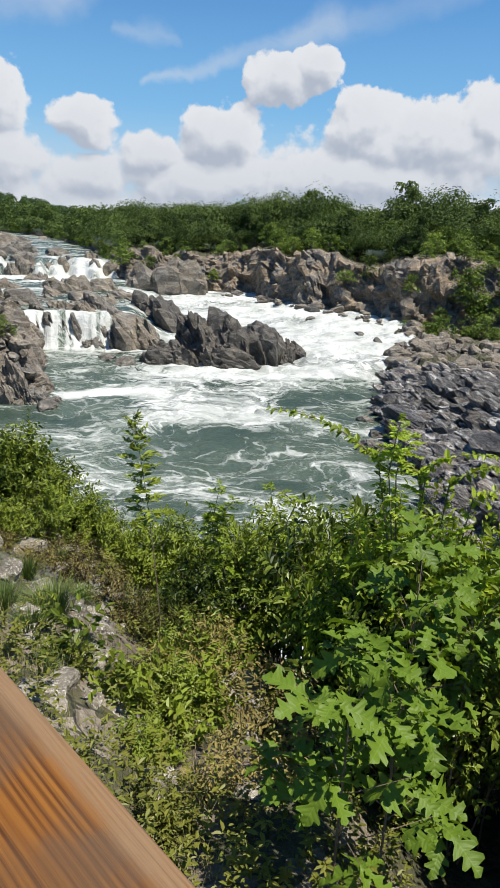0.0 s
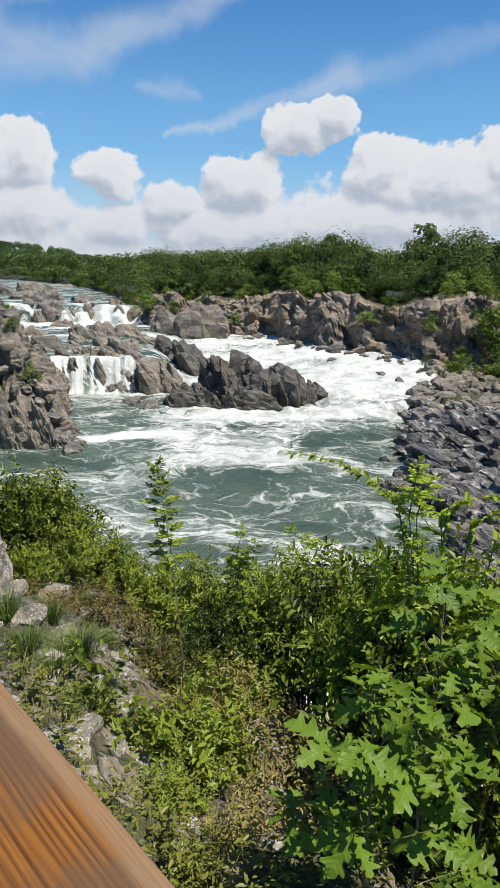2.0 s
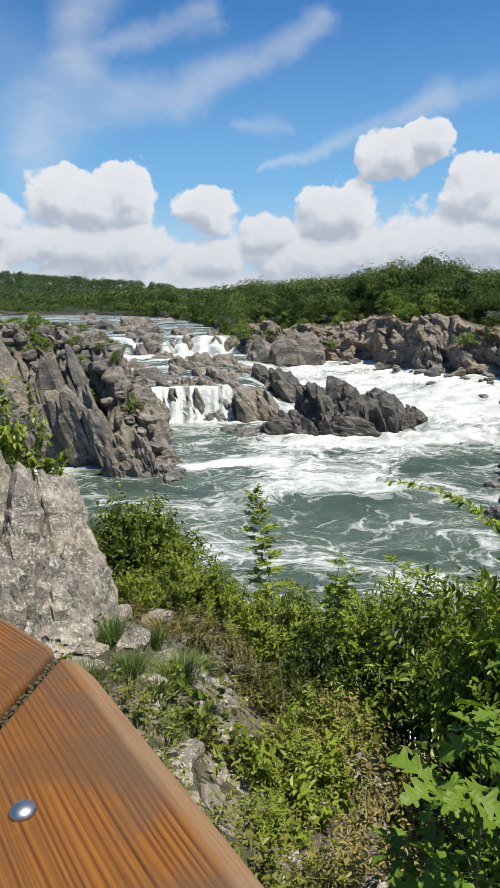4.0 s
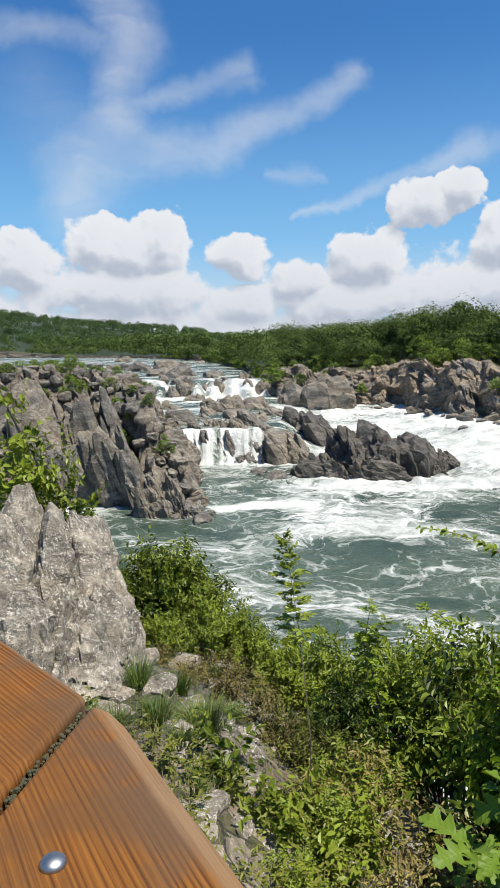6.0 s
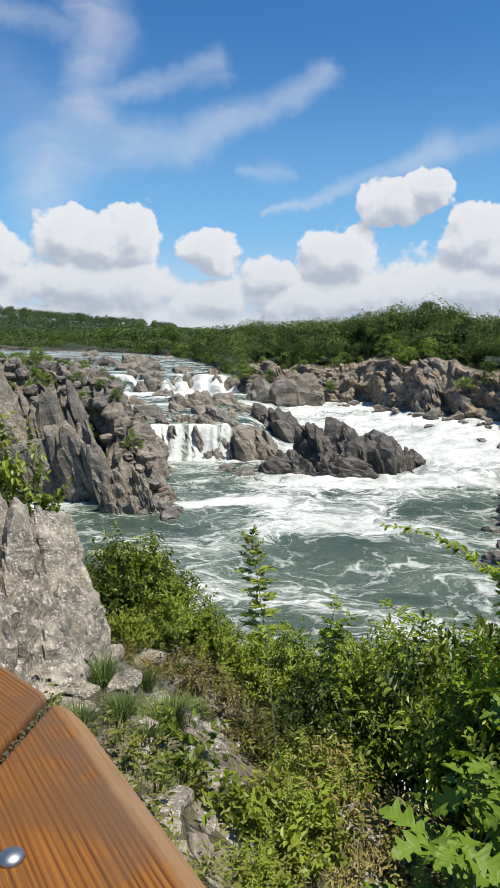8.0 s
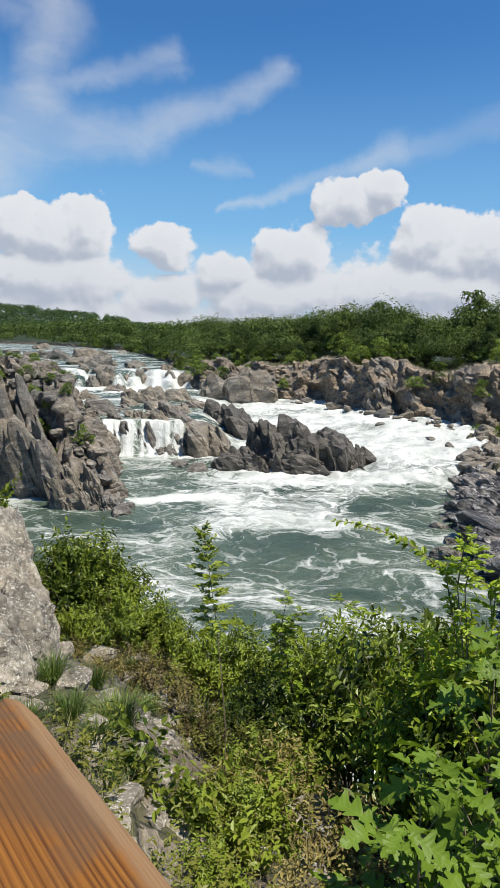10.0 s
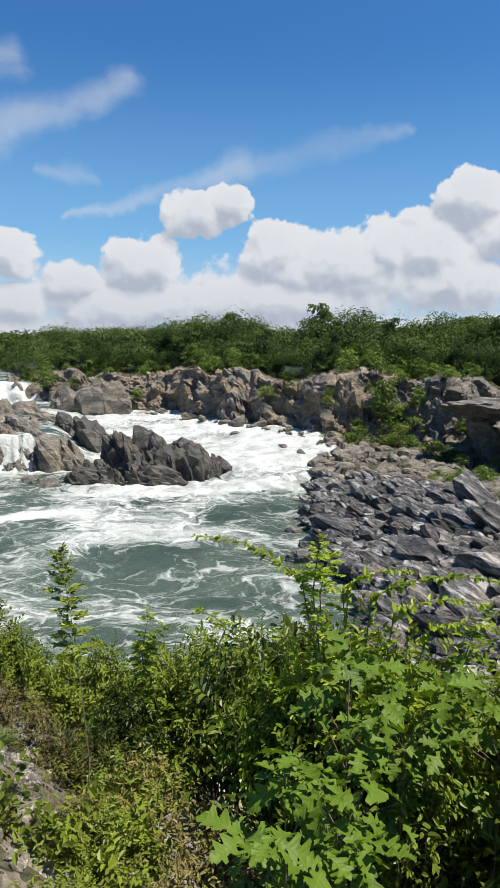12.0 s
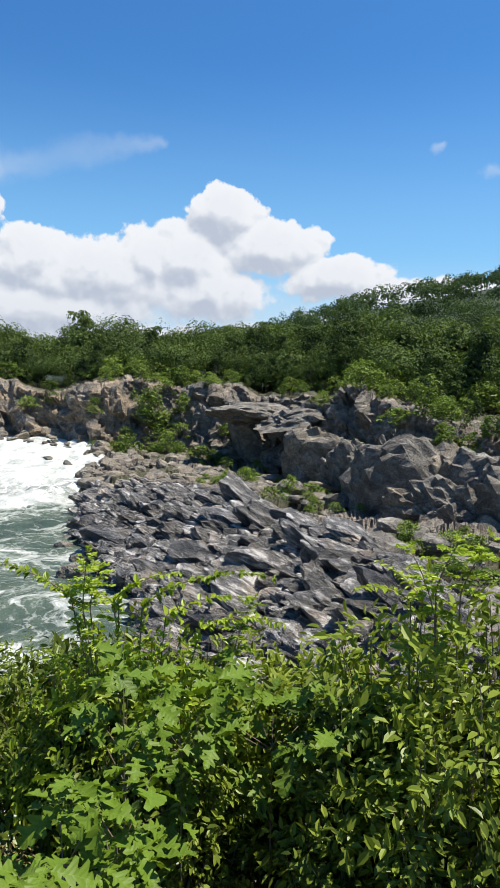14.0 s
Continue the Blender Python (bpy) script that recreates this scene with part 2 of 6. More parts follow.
# ---- plan: heights of land and water by azimuth (degrees right of +y) and distance ----
def water_level(a, r):
    lip = 98.6 + 0.5 * np.sin(a * 2.1) + 0.16 * np.sin(a * 9.3 + 1.0) + 0.1 * np.sin(a * 23.0)
    brink = 166 - 1.2 * a + 5.0 * np.sin(a * 1.7) + 3.0 * np.sin(a * 4.3 + 1.0)
    left = 4.5 * step(r, lip - 2.2, lip + 2.0) + 2.2 * step(r, brink, brink + 5) + 1.4 * step(r, brink + 9, brink + 14) + 2.9 * step(r, 190, 430)
    base = along(a, [(3, 97), (12, 92), (16, 88), (20, 84), (26, 84)])
    top = along(a, [(3, 170), (8, 160), (12, 152), (16, 131), (22, 118), (26, 108)])
    chute = 3.9 * np.clip((r - base) / (top - base), 0, 1) ** 0.8
    level = left + (chute - left) * step(a, 1.5, 5.5)
    return level - 6 * step(a, 25.2, 26.6) * step(r, 66, 84)


def far_base(a):
    return along(a, [(-180, 800), (-24, 760), (-20, 700), (-11, 540), (-6.6, 410), (-3, 320), (-1, 255), (0.5, 190), (2, 165), (6, 156), (11.5, 150), (16, 131),
                     (21.8, 118), (24.7, 109), (30, 110), (38, 104), (43, 90), (50, 73), (58, 71), (64, 68), (100, 60), (180, 60)])


def far_foot(a):
    return along(a, [(-180, 11.2), (-6, 11.0), (-2, 9.6), (1, 6.5), (6, 3.8), (22, 2.6), (30, 3.0), (180, 3.0)])


def far_top(a):
    return along(a, [(-180, 12.2), (-6, 12.0), (-2, 10.8), (1, 10.5), (6, 10.6), (10, 11.3), (13, 12.6), (20, 12.4), (25, 12.6), (28, 13.6), (33, 12.2), (39, 12.0), (46, 12.5), (50, 11.6), (57, 10.0), (180, 10)])


def crest(a):
    return along(a, [(-180, 84), (-4, 84), (0, 80), (22, 84), (26, 77), (30.7, 75), (35.5, 68), (40, 60), (46, 51), (52, 42), (54.5, 35), (60, 30), (180, 30)])


def land(a, r):
    """Height of the land and how rocky, how green and how brown it is."""
    x, y = r * np.sin(np.radians(a)), r * np.cos(np.radians(a))
    flat = np.stack([x, y, 0 * x], 1)
    # slope under the lookout
    lump = layers(flat * 0.35, 4, 3)
    edge = along(a, [(-180, 15), (-25, 15), (-12, 14), (-6, 13), (0, 12.5), (10, 11.5), (25, 11), (60, 11), (180, 15)])
    fall = along(a, [(-180, 0.12), (-9, 0.12), (-3, 0.18), (4, 0.27), (180, 0.27)])
    near = 13.5 - fall * r - 0.25 * lump - 12.5 * step(r, edge - 3, edge + 14) - 6 * step(r, edge + 6, edge + 18)
    near = near - 0.7 * step(r, 1.5, 4) * step(a, 20, 34)
    near = near - 1.6 * np.exp(-((a - 17) / 3.6) ** 2) * step(r, 4.6, 7.0)
    # ridge of rock on the near side of the falls
    foot = along(a, [(-180, 74), (-14, 74), (-11, 73), (-7, 64), (-4.5, 64.5), (180, 66)])
    high = along(a, [(-180, 12.6), (-18.7, 13.4), (-14.8, 13.9), (-11.5, 12.2), (-8.9, 11.0), (-8.1, 6.0), (-6.6, 5.0), (-6.2, 3.4), (-5.3, 1.6), (-4.4, -1.5), (-3, -4), (180, -4)])
    ridge = -2 + (high + 2) * step(r, foot - 1.5, foot + 11) ** 0.75 * (1 - 0.75 * step(r, 92, 140))
    # far bank
    ragged = layers(np.stack([a * 0.45, 0 * a, 0 * a + 3.3], 1), 4, 71) * step(a, -1, 3)
    base, low = far_base(a) + 3.5 * ragged, far_foot(a)
    top = far_top(a) + 2.2 * layers(np.stack([a * 0.6, 0 * a, 0 * a + 9.1], 1), 4, 72) * step(a, -1, 3)
    wide = along(a, [(-180, 20), (-2, 20), (2, 8), (20, 6), (30, 7), (60, 6), (180, 6)])
    rise = np.clip((r - base) / wide, 0, 1)
    far = -3 + (low + 3) * step(r, base - 9, base) + (top - low) * (0.65 * step(rise, 0.0, 0.55) + 0.35 * step(rise, 0.5, 1.0))
    hill = along(a, [(-180, 60), (-24, 72), (-20, 62), (-15.5, 50), (-11, 42), (-6.5, 34), (-2, 22), (3, 10), (8, 5), (22, 4), (30, 12), (36, 20), (41, 29), (49, 41), (55, 47), (64, 52), (180, 60)])
    far = far + 0.012 * np.clip(r - base - wide, 0, 60) + hill * step(r, along(a, [(-180, 800), (-3, 600), (3, 420), (30, 190), (60, 120), (180, 120)]), along(a, [(-180, 1500), (-3, 1300), (3, 900), (30, 520), (60, 380), (180, 380)]))
    # pile of slabs and the hollow behind it
    cr = crest(a)
    inner = along(a, [(-180, 30), (22, 40), (24, 30), (30, 27), (60, 20), (180, 20)])
    pile_high = along(a, [(-180, -4), (21.5, -4), (22.6, -0.6), (24, 1.2), (27, 2.2), (31, 3.0), (60, 3.4), (180, 3.4)])
    floor_z = along(a, [(-180, -4), (21.5, -4), (22.6, -0.6), (24, 2.4), (30, 2.6), (36, 2.0), (180, 2.0)])
    pile = np.where(r < cr, -2 + (pile_high + 2) * step(r, inner - 3, cr) ** 0.7, pile_high + (floor_z - pile_high) * step(r, cr, cr + 9))
    shore = np.interp(r, [0, 46, 49, 56, 65, 74, 82, 95], [30, 29, 26.4, 24.2, 22.6, 23.0, 23.6, 23.6])
    pile = np.where(a > 21.5, pile - 7 * step(shore - a, -0.6, 1.5), -4)
    bed = water_level(a, r) - 2.5
    z = np.max([near, ridge, far, pile, bed], 0)
    which = np.argmax([near, ridge, far, pile, bed], 0)
    rocky = np.where(which == 0, 0.15, 1.0)
    flatland = (which == 2) & (rise >= 1)
    rocky = np.where(flatland, 0.35 - 0.35 * step(r, base + wide + 8, base + wide + 25), rocky)
    rocky = np.where(which == 4, 0.15, rocky)
    hollow = (which == 3) & (r > cr)
    z = z + (1 - rocky) * 0.25 * lump
    green = np.where(which == 0, 0.5, 0.0)
    green = np.where(flatland, np.maximum(step(r, base + wide, base + wide + 10), 0.2), green)
    green = np.where(flatland & (r > base + wide + 40), 2.0, green)
    green = np.where(hollow & (r > cr + 3), 0.95 * step(layers(flat * 0.16, 3, 21), -0.2, 0.2), green)
    green = np.where((which == 1) & (r > foot + 4), 0.35, green)
    tan = np.where(which == 0, 0.6, 0.0) + np.where(which == 2, 0.85, np.where(which == 1, 0.45, np.where(hollow, 0.4, 0.0)))
    tan = tan * np.where(which == 2, along(a, [(-180, 0.5), (2, 0.8), (12, 1.2), (27, 1.2), (34, 0.5), (180, 0.5)]), 1)
    return z, green, tan, rocky * np.where(hollow, 0.8, np.where(which == 3, 0.6, 1.0))


def make_ground():
    a = np.concatenate([np.arange(-180, -25, 5.0), np.arange(-25, 62, 0.165), np.arange(62, 180, 5.0), [180.0]])
    stops = [0 * a + 0.01, 0 * a + 9, 0 * a + 27, np.where(a < -3.9, 58, 32), crest(a), crest(a) + 12]
    base = np.maximum(far_base(a), crest(a) + 16)
    wide = along(a, [(-180, 20), (-2, 20), (2, 8), (20, 6), (30, 7), (60, 6), (180, 6)])
    stops += [base - 4, base + wide, base + wide + 30, np.maximum(base + 300, 700), 0 * a + 4600]
    counts = [30, 22, 14, 95, 22, 26, 44, 20, 18, 10]
    rows = []
    for k, n in enumerate(counts):
        for j in range(n):
            t = j / n
            rows.append(stops[k] * (1 - t) + stops[k + 1] * t)
    rows.append(stops[-1])
    r = np.array(rows)
    aa = np.broadcast_to(a, r.shape)
    z, green, tan, rocky = land(aa.ravel(), r.ravel())
    x, y = r.ravel() * np.sin(np.radians(aa.ravel())), r.ravel() * np.cos(np.radians(aa.ravel()))
    p = np.stack([x, y, z], 1)
    grid = p.reshape(len(rows), len(a), 3)
    normal = np.cross(np.gradient(grid, axis=1), np.gradient(grid, axis=0)).reshape(-1, 3)
    normal = normal / (np.linalg.norm(normal, axis=1, keepdims=True) + 1e-9)
    p = p + normal * (broken(p) * np.clip(rocky, 0, 1))[:, None]
    me = sheet("ground", p, len(rows), len(a), ROCK_GROUND, [("green", green), ("tan", tan)], smooth=False)
    return tagged(new("ground", me), "craggy grey rock banks and grassy wooded slopes", "ground", kind="structure")


def strata(p, cell=1.0):
    """Places in the frame of the rock's layers, which dip to the right, in units of one block."""
    c, s = math.cos(radians(35)), math.sin(radians(35))
    u, v = p[:, 0] * c - p[:, 1] * s, p[:, 0] * s + p[:, 1] * c
    d = radians(32)
    along_dip, across = u * math.cos(d) - p[:, 2] * math.sin(d), u * math.sin(d) + p[:, 2] * math.cos(d)
    return np.stack([along_dip / 4.6, v / 2.0, across / 1.15], 1) / cell


def broken(p):
    """How far the broken rock stands out from the even slope."""
    warp = np.stack([layers(p * 0.4, 2, k) for k in (51, 52, 53)], 1) * 0.5
    q = strata(p + warp)
    big, gap = blocks(q * 0.42, 5, 2.2)
    mid, gap1 = blocks(q * 1.05 + 7.7, 9, 2.4)
    small, _ = blocks(q * 2.7 + 2.2, 13, 1.5)
    return 0.62 * big + 0.30 * mid + 0.10 * small - 0.25 * step(0.04 - gap, 0, 0.04) - 0.08 * step(0.04 - gap1, 0, 0.04)


def make_water():
    a = np.concatenate([np.arange(-60, -25, 2.5), np.arange(-25, 32, 0.18), np.arange(32, 60, 4.0)])
    r = np.concatenate([np.arange(20, 60, 0.4), np.arange(60, 97, 0.35), np.arange(97, 102, 0.14), np.arange(102, 110, 0.4), np.arange(110, 200, 0.6), np.geomspace(200, 1400, 120)])
    aa, rr = np.meshgrid(a, r)
    aa, rr = aa.ravel(), rr.ravel()
    x, y = rr * np.sin(np.radians(aa)), rr * np.cos(np.radians(aa))
    z = water_level(aa, rr)
    foam = foam_cover(aa, rr, x, y)
    p = np.stack([x, y, 0 * x], 1)
    calm = 1 - step(rr, 200, 420)
    z = z + calm * ((0.10 + 0.42 * foam) * layers(p * 0.7, 4, 41) + 0.12 * layers(p * 0.22, 2, 44))
    z = z + (0.9 + 0.9 * layers(p * 0.45, 3, 47)) * np.exp(-((aa - 19.5) / 2.6) ** 2 - ((rr - 90) / 5.5) ** 2)
    z = z + 0.45 * step(foam, 0.7, 1.0) * calm * step(aa, 6, 9) * layers(np.stack([x * 0.16, y * 0.5, 0 * x], 1), 3, 48)
    me = sheet("water", np.stack([x, y, z], 1), len(r), len(a), WATER, [("foam", foam)])
    return tagged(new("water", me), "green river with white churning rapids and foam streaks", "river", kind="structure")


def foam_cover(a, r, x, y):
    """Where the river runs white."""
    p = np.stack([x, y, 0 * x], 1)
    f = 0.32 + 0 * a
    chute = step(a, 2.5, 6.5) * step(r, along(a, [(0, 60), (6, 66), (12, 72), (17, 76), (26, 80)]), along(a, [(0, 72), (6, 76), (12, 80), (17, 83), (26, 86)]))
    f = np.maximum(f, 0.95 * chute)
    tail = step(a, -1, 4) * step(r, 50, 62) * (1 - step(a, 12, 20))
    f = np.maximum(f, 0.66 * tail)
    falls = step(r, 92, 97) * (1 - step(r, 101, 103)) * (1 - step(a, 3, 6))
    strand = layers(np.stack([a * 1.5, 0 * a + 2.0, 0.04 * r], 1), 3, 61, 0.8)
    f = np.maximum(f, falls * np.clip(0.86 + 1.9 * strand, -0.4, 1.2))
    tongue = np.exp(-((a + 0.2) / 4.2) ** 4) * np.exp(-((r - 69.5 - 0.35 * a) / 2.0) ** 4)
    f = np.maximum(f, 1.25 * tongue)
    upper = step(r, 146, 156) * (1 - step(r, 182, 200)) * (1 - step(a, 1, 3))
    f = np.maximum(f, upper * np.clip(0.95 + 1.2 * layers(p * 0.11, 3, 62), 0.1, 1.2))
    mid = step(r, 101, 104) * (1 - step(r, 150, 156)) * (1 - step(a, 3, 5))
    f = np.maximum(f, mid * (0.35 + 0.5 * layers(p * 0.09, 3, 63)))
    f = np.maximum(f, 0.38 * step(r, 190, 210) * (1 - step(r, 300, 420)) * (0.7 + layers(p * 0.05, 2, 64)))
    f = np.maximum(f, 0.30 * (1 - step(r, 40, 56)) * step(a, -2, 3))
    f = np.where(a < -9, np.maximum(f, 0.6 * step(r, 66, 70) * (1 - step(r, 95, 110))), f)
    f = np.maximum(f, 1.15 * np.exp(-((a - 17) / 5.0) ** 4 - ((r - 27) / 4.5) ** 4))
    return np.clip(f, 0, 1.2)

# ---- materials ----
def material(name):
    m = bpy.data.materials.new(name)
    m.use_nodes = True
    m.node_tree.nodes.clear()
    g = Nodes(m.node_tree)
    b = g.n.new("ShaderNodeBsdfPrincipled")
    out = g.n.new("ShaderNodeOutputMaterial")
    g.l.new(b.outputs[0], out.inputs[0])
    return m, g, b


def bump(g, b, height, strength, distance):
    k = g.n.new("ShaderNodeBump")
    k.inputs["Strength"].default_value, k.inputs["Distance"].default_value = strength, distance
    g.put(k.inputs["Height"], height)
    g.l.new(k.outputs[0], b.inputs["Normal"])


def spot(g, kind="Object"):
    if kind == "Position":
        return g.n.new("ShaderNodeNewGeometry").outputs["Position"]
    return g.n.new("ShaderNodeTexCoord").outputs[kind]


def attr(g, key):
    k = g.n.new("ShaderNodeAttribute")
    k.attribute_name = key
    return k.outputs["Fac"]


def rock_colours(g, p, tan, scale=1.0, crack_dark=0.5, warm=1.0):
    m = g.n.new("ShaderNodeMapping")
    g.put(m.inputs[0], p)
    m.inputs["Rotation"].default_value = (radians(20), radians(35), radians(-28))
    m.inputs["Scale"].default_value = (0.5, 1, 1.15)
    bands = g.noise(m.outputs[0], 0.9 * scale, 6, 0.65, 0.4)
    patch = g.noise(p, 0.35 * scale, 4, 0.6)
    fine = g.noise(p, 5.0 * scale, 5, 0.7)
    grey = g.ramp(bands, (0.25, (0.045, 0.043, 0.040)), (0.5, (0.130, 0.120, 0.104)), (0.78, (0.36, 0.335, 0.29)))
    brown = g.ramp(bands, (0.25, (0.064 * warm, 0.052, 0.037 / warm)), (0.5, (0.218 * warm, 0.180, 0.129 / warm)), (0.8, (0.42 * warm, 0.37, 0.285 / warm)))
    c = g.mix(g.math("MULTIPLY", tan, g.smooth(patch, 0.3, 0.6), clamp=True), grey, brown)
    c = g.mix(g.smooth(fine, 0.35, 0.75), g.mix(1.0, c, (0.72, 0.72, 0.72, 1), "MULTIPLY"), g.mix(1.0, c, (1.25, 1.25, 1.25, 1), "MULTIPLY"))
    # cracks between the layers, their dark depth painted into the colour
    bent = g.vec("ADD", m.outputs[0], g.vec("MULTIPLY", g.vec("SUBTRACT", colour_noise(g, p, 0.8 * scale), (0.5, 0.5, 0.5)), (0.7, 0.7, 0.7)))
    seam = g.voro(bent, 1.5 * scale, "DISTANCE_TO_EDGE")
    crack = g.smooth(seam, 0.0, 0.05, 1.0 - crack_dark, 1.0)
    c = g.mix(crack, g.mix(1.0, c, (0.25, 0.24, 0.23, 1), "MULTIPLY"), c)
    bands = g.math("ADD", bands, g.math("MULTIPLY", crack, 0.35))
    return c, bands, fine


def foliated_rock():
    """Dark, finely layered rock with a wet sheen; its layers dip with the slabs."""
    m, g, b = material("dark_layered_rock")
    p = spot(g, "Position")
    bent = g.vec("ADD", p, g.vec("MULTIPLY", g.vec("SUBTRACT", colour_noise(g, p, 0.5), (0.5, 0.5, 0.5)), (0.5, 0.5, 0.5)))
    k = g.n.new("ShaderNodeMapping")
    k.vector_type = "TEXTURE"
    g.put(k.inputs[0], bent)
    k.inputs["Rotation"].default_value = (0, radians(27), radians(-35))
    k.inputs["Scale"].default_value = (1.5, 0.7, 0.30)
    bands = g.noise(k.outputs[0], 1.0, 6, 0.62, 0.2)
    fine = g.noise(k.outputs[0], 5.0, 5, 0.7)
    patch = g.noise(p, 0.4, 4, 0.6)
    c = g.ramp(bands, (0.32, (0.018, 0.017, 0.016)), (0.50, (0.046, 0.043, 0.038)), (0.66, (0.25, 0.235, 0.215)))
    c = g.mix(g.smooth(patch, 0.5, 0.7, 0.0, 0.6), c, (0.17, 0.135, 0.10, 1))
    c = g.mix(g.smooth(fine, 0.5, 0.75, 0.0, 0.5), c, (0.30, 0.29, 0.275, 1))
    piece = g.math("ADD", g.n.new("ShaderNodeNewGeometry").outputs["Random Per Island"], g.n.new("ShaderNodeObjectInfo").outputs["Random"])
    tone = g.smooth(g.math("FRACT", g.math("MULTIPLY", piece, 7.3)), 0.0, 1.0, 0.6, 2.9)
    c = g.mix(1.0, c, g.join(tone, tone, tone), "MULTIPLY")
    g.put(b.inputs["Base Color"], c)
    g.put(b.inputs["Roughness"], g.math("ADD", 0.22, g.math("MULTIPLY", patch, 0.35)))
    b.inputs["Specular IOR Level"].default_value = 0.65
    rugged = g.noise(p, 1.8, 7, 0.68)
    bump(g, b, g.math("ADD", g.math("MULTIPLY", bands, 0.6), g.math("ADD", g.math("MULTIPLY", fine, 0.25), rugged)), 1.0, 0.55)
    return m


def ground_material():
    m, g, b = material("rock_and_turf")
    p = spot(g, "Position")
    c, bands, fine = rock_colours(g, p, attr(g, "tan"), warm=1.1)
    turf = g.ramp(g.noise(p, 1.7, 5, 0.7), (0.3, (0.026, 0.028, 0.012)), (0.55, (0.062, 0.060, 0.026)), (0.8, (0.14, 0.115, 0.065)))
    turf = g.mix(g.math("GREATER_THAN", attr(g, "green"), 1.3), turf, (0.018, 0.034, 0.012, 1))
    cover = g.math("GREATER_THAN", g.math("ADD", attr(g, "green"), g.math("SUBTRACT", g.noise(p, 0.8, 4, 0.6), 0.5)), 0.5)
    g.put(b.inputs["Base Color"], g.mix(cover, c, turf))
    b.inputs["Roughness"].default_value = 0.82
    bump(g, b, g.math("ADD", bands, g.math("MULTIPLY", fine, 0.5)), 0.9, 0.35)
    return m


def rock_material(name, tan, scale=1.0, lichen=0.0, dark=1.0, rough=0.78):
    m, g, b = material(name)
    p = spot(g, "Position")
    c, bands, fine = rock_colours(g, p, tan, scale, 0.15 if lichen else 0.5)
    if lichen:
        spots = g.math("MULTIPLY", g.smooth(g.noise(p, 9 * scale, 4, 0.7), 0.5, 0.62), g.smooth(g.noise(p, 2.2 * scale, 3), 0.35, 0.6))
        c = g.mix(1.0, c, (1.38, 1.33, 1.22, 1), "MULTIPLY")
        c = g.mix(g.math("MULTIPLY", spots, lichen), c, (0.52, 0.50, 0.44, 1))
    if dark < 1:
        c = g.mix(1.0, c, (dark, dark, dark, 1), "MULTIPLY")
    g.put(b.inputs["Base Color"], c)
    b.inputs["Roughness"].default_value = rough
    bump(g, b, g.math("ADD", bands, g.math("MULTIPLY", fine, 0.5)), 0.9, 0.3 / scale)
    return m


def water_material():
    m, g, b = material("river_water")
    p = spot(g, "Position")
    foam = attr(g, "foam")
    bend = g.vec("ADD", p, g.vec("MULTIPLY", g.vec("SUBTRACT", colour_noise(g, p, 0.10, 5), (0.5, 0.5, 0.5)), (11, 11, 0)))
    m1 = g.n.new("ShaderNodeMapping")
    g.put(m1.inputs[0], bend)
    m1.inputs["Rotation"].default_value = (0, 0, radians(-38))
    m1.inputs["Scale"].default_value = (0.5, 0.8, 0.2)
    patch = g.noise(m1.outputs[0], 0.16, 5, 0.6)
    vein = g.noise(m1.outputs[0], 0.42, 4, 0.55, 0.6)
    lace = g.smooth(g.math("ABSOLUTE", g.math("SUBTRACT", vein, 0.5)), 0.055, 0.0)
    net = g.smooth(g.math("ABSOLUTE", g.math("SUBTRACT", g.noise(m1.outputs[0], 1.1, 4, 0.6, 0.4), 0.5)), 0.06, 0.0)
    fine = g.noise(bend, 1.6, 6, 0.7)
    amount = g.math("ADD", g.math("MULTIPLY", foam, 1.2), g.math("MULTIPLY", g.math("SUBTRACT", patch, 0.53), 2.4))
    amount = g.math("ADD", amount, g.math("MULTIPLY", g.math("SUBTRACT", lace, 0.25), g.math("ADD", 0.30, g.math("MULTIPLY", foam, 0.3))))
    amount = g.math("ADD", amount, g.math("MULTIPLY", g.math("SUBTRACT", net, 0.3), 0.24))
    amount = g.math("ADD", amount, g.math("MULTIPLY", g.math("SUBTRACT", fine, 0.5), 0.55))
    thin = g.smooth(g.noise(m1.outputs[0], 0.4, 5, 0.62), 0.3, 0.62, 0.62, 1.0)
    white = g.math("MULTIPLY", g.smooth(amount, 0.18, 1.05), thin)
    white = g.math("MAXIMUM", white, g.smooth(foam, 0.95, 1.15))
    green = g.ramp(patch, (0.35, (0.036, 0.058, 0.043)), (0.65, (0.098, 0.128, 0.090)))
    g.put(b.inputs["Base Color"], g.mix(white, green, (0.56, 0.57, 0.54, 1)))
    b.inputs["Specular IOR Level"].default_value = 0.4
    g.put(b.inputs["Roughness"], g.math("ADD", 0.2, g.math("MULTIPLY", white, 0.6)))
    b.inputs["IOR"].default_value = 1.33
    waves = g.math("ADD", g.noise(p, 1.1, 6, 0.65, 0.5), g.math("MULTIPLY", white, 0.25))
    bump(g, b, waves, 0.8, 0.5)
    return m


def colour_noise(g, p, scale, detail=3):
    k = g.n.new("ShaderNodeTexNoise")
    g.put(k.inputs["Vector"], p)
    k.inputs["Scale"].default_value, k.inputs["Detail"].default_value = scale, detail
    return k.outputs["Color"]


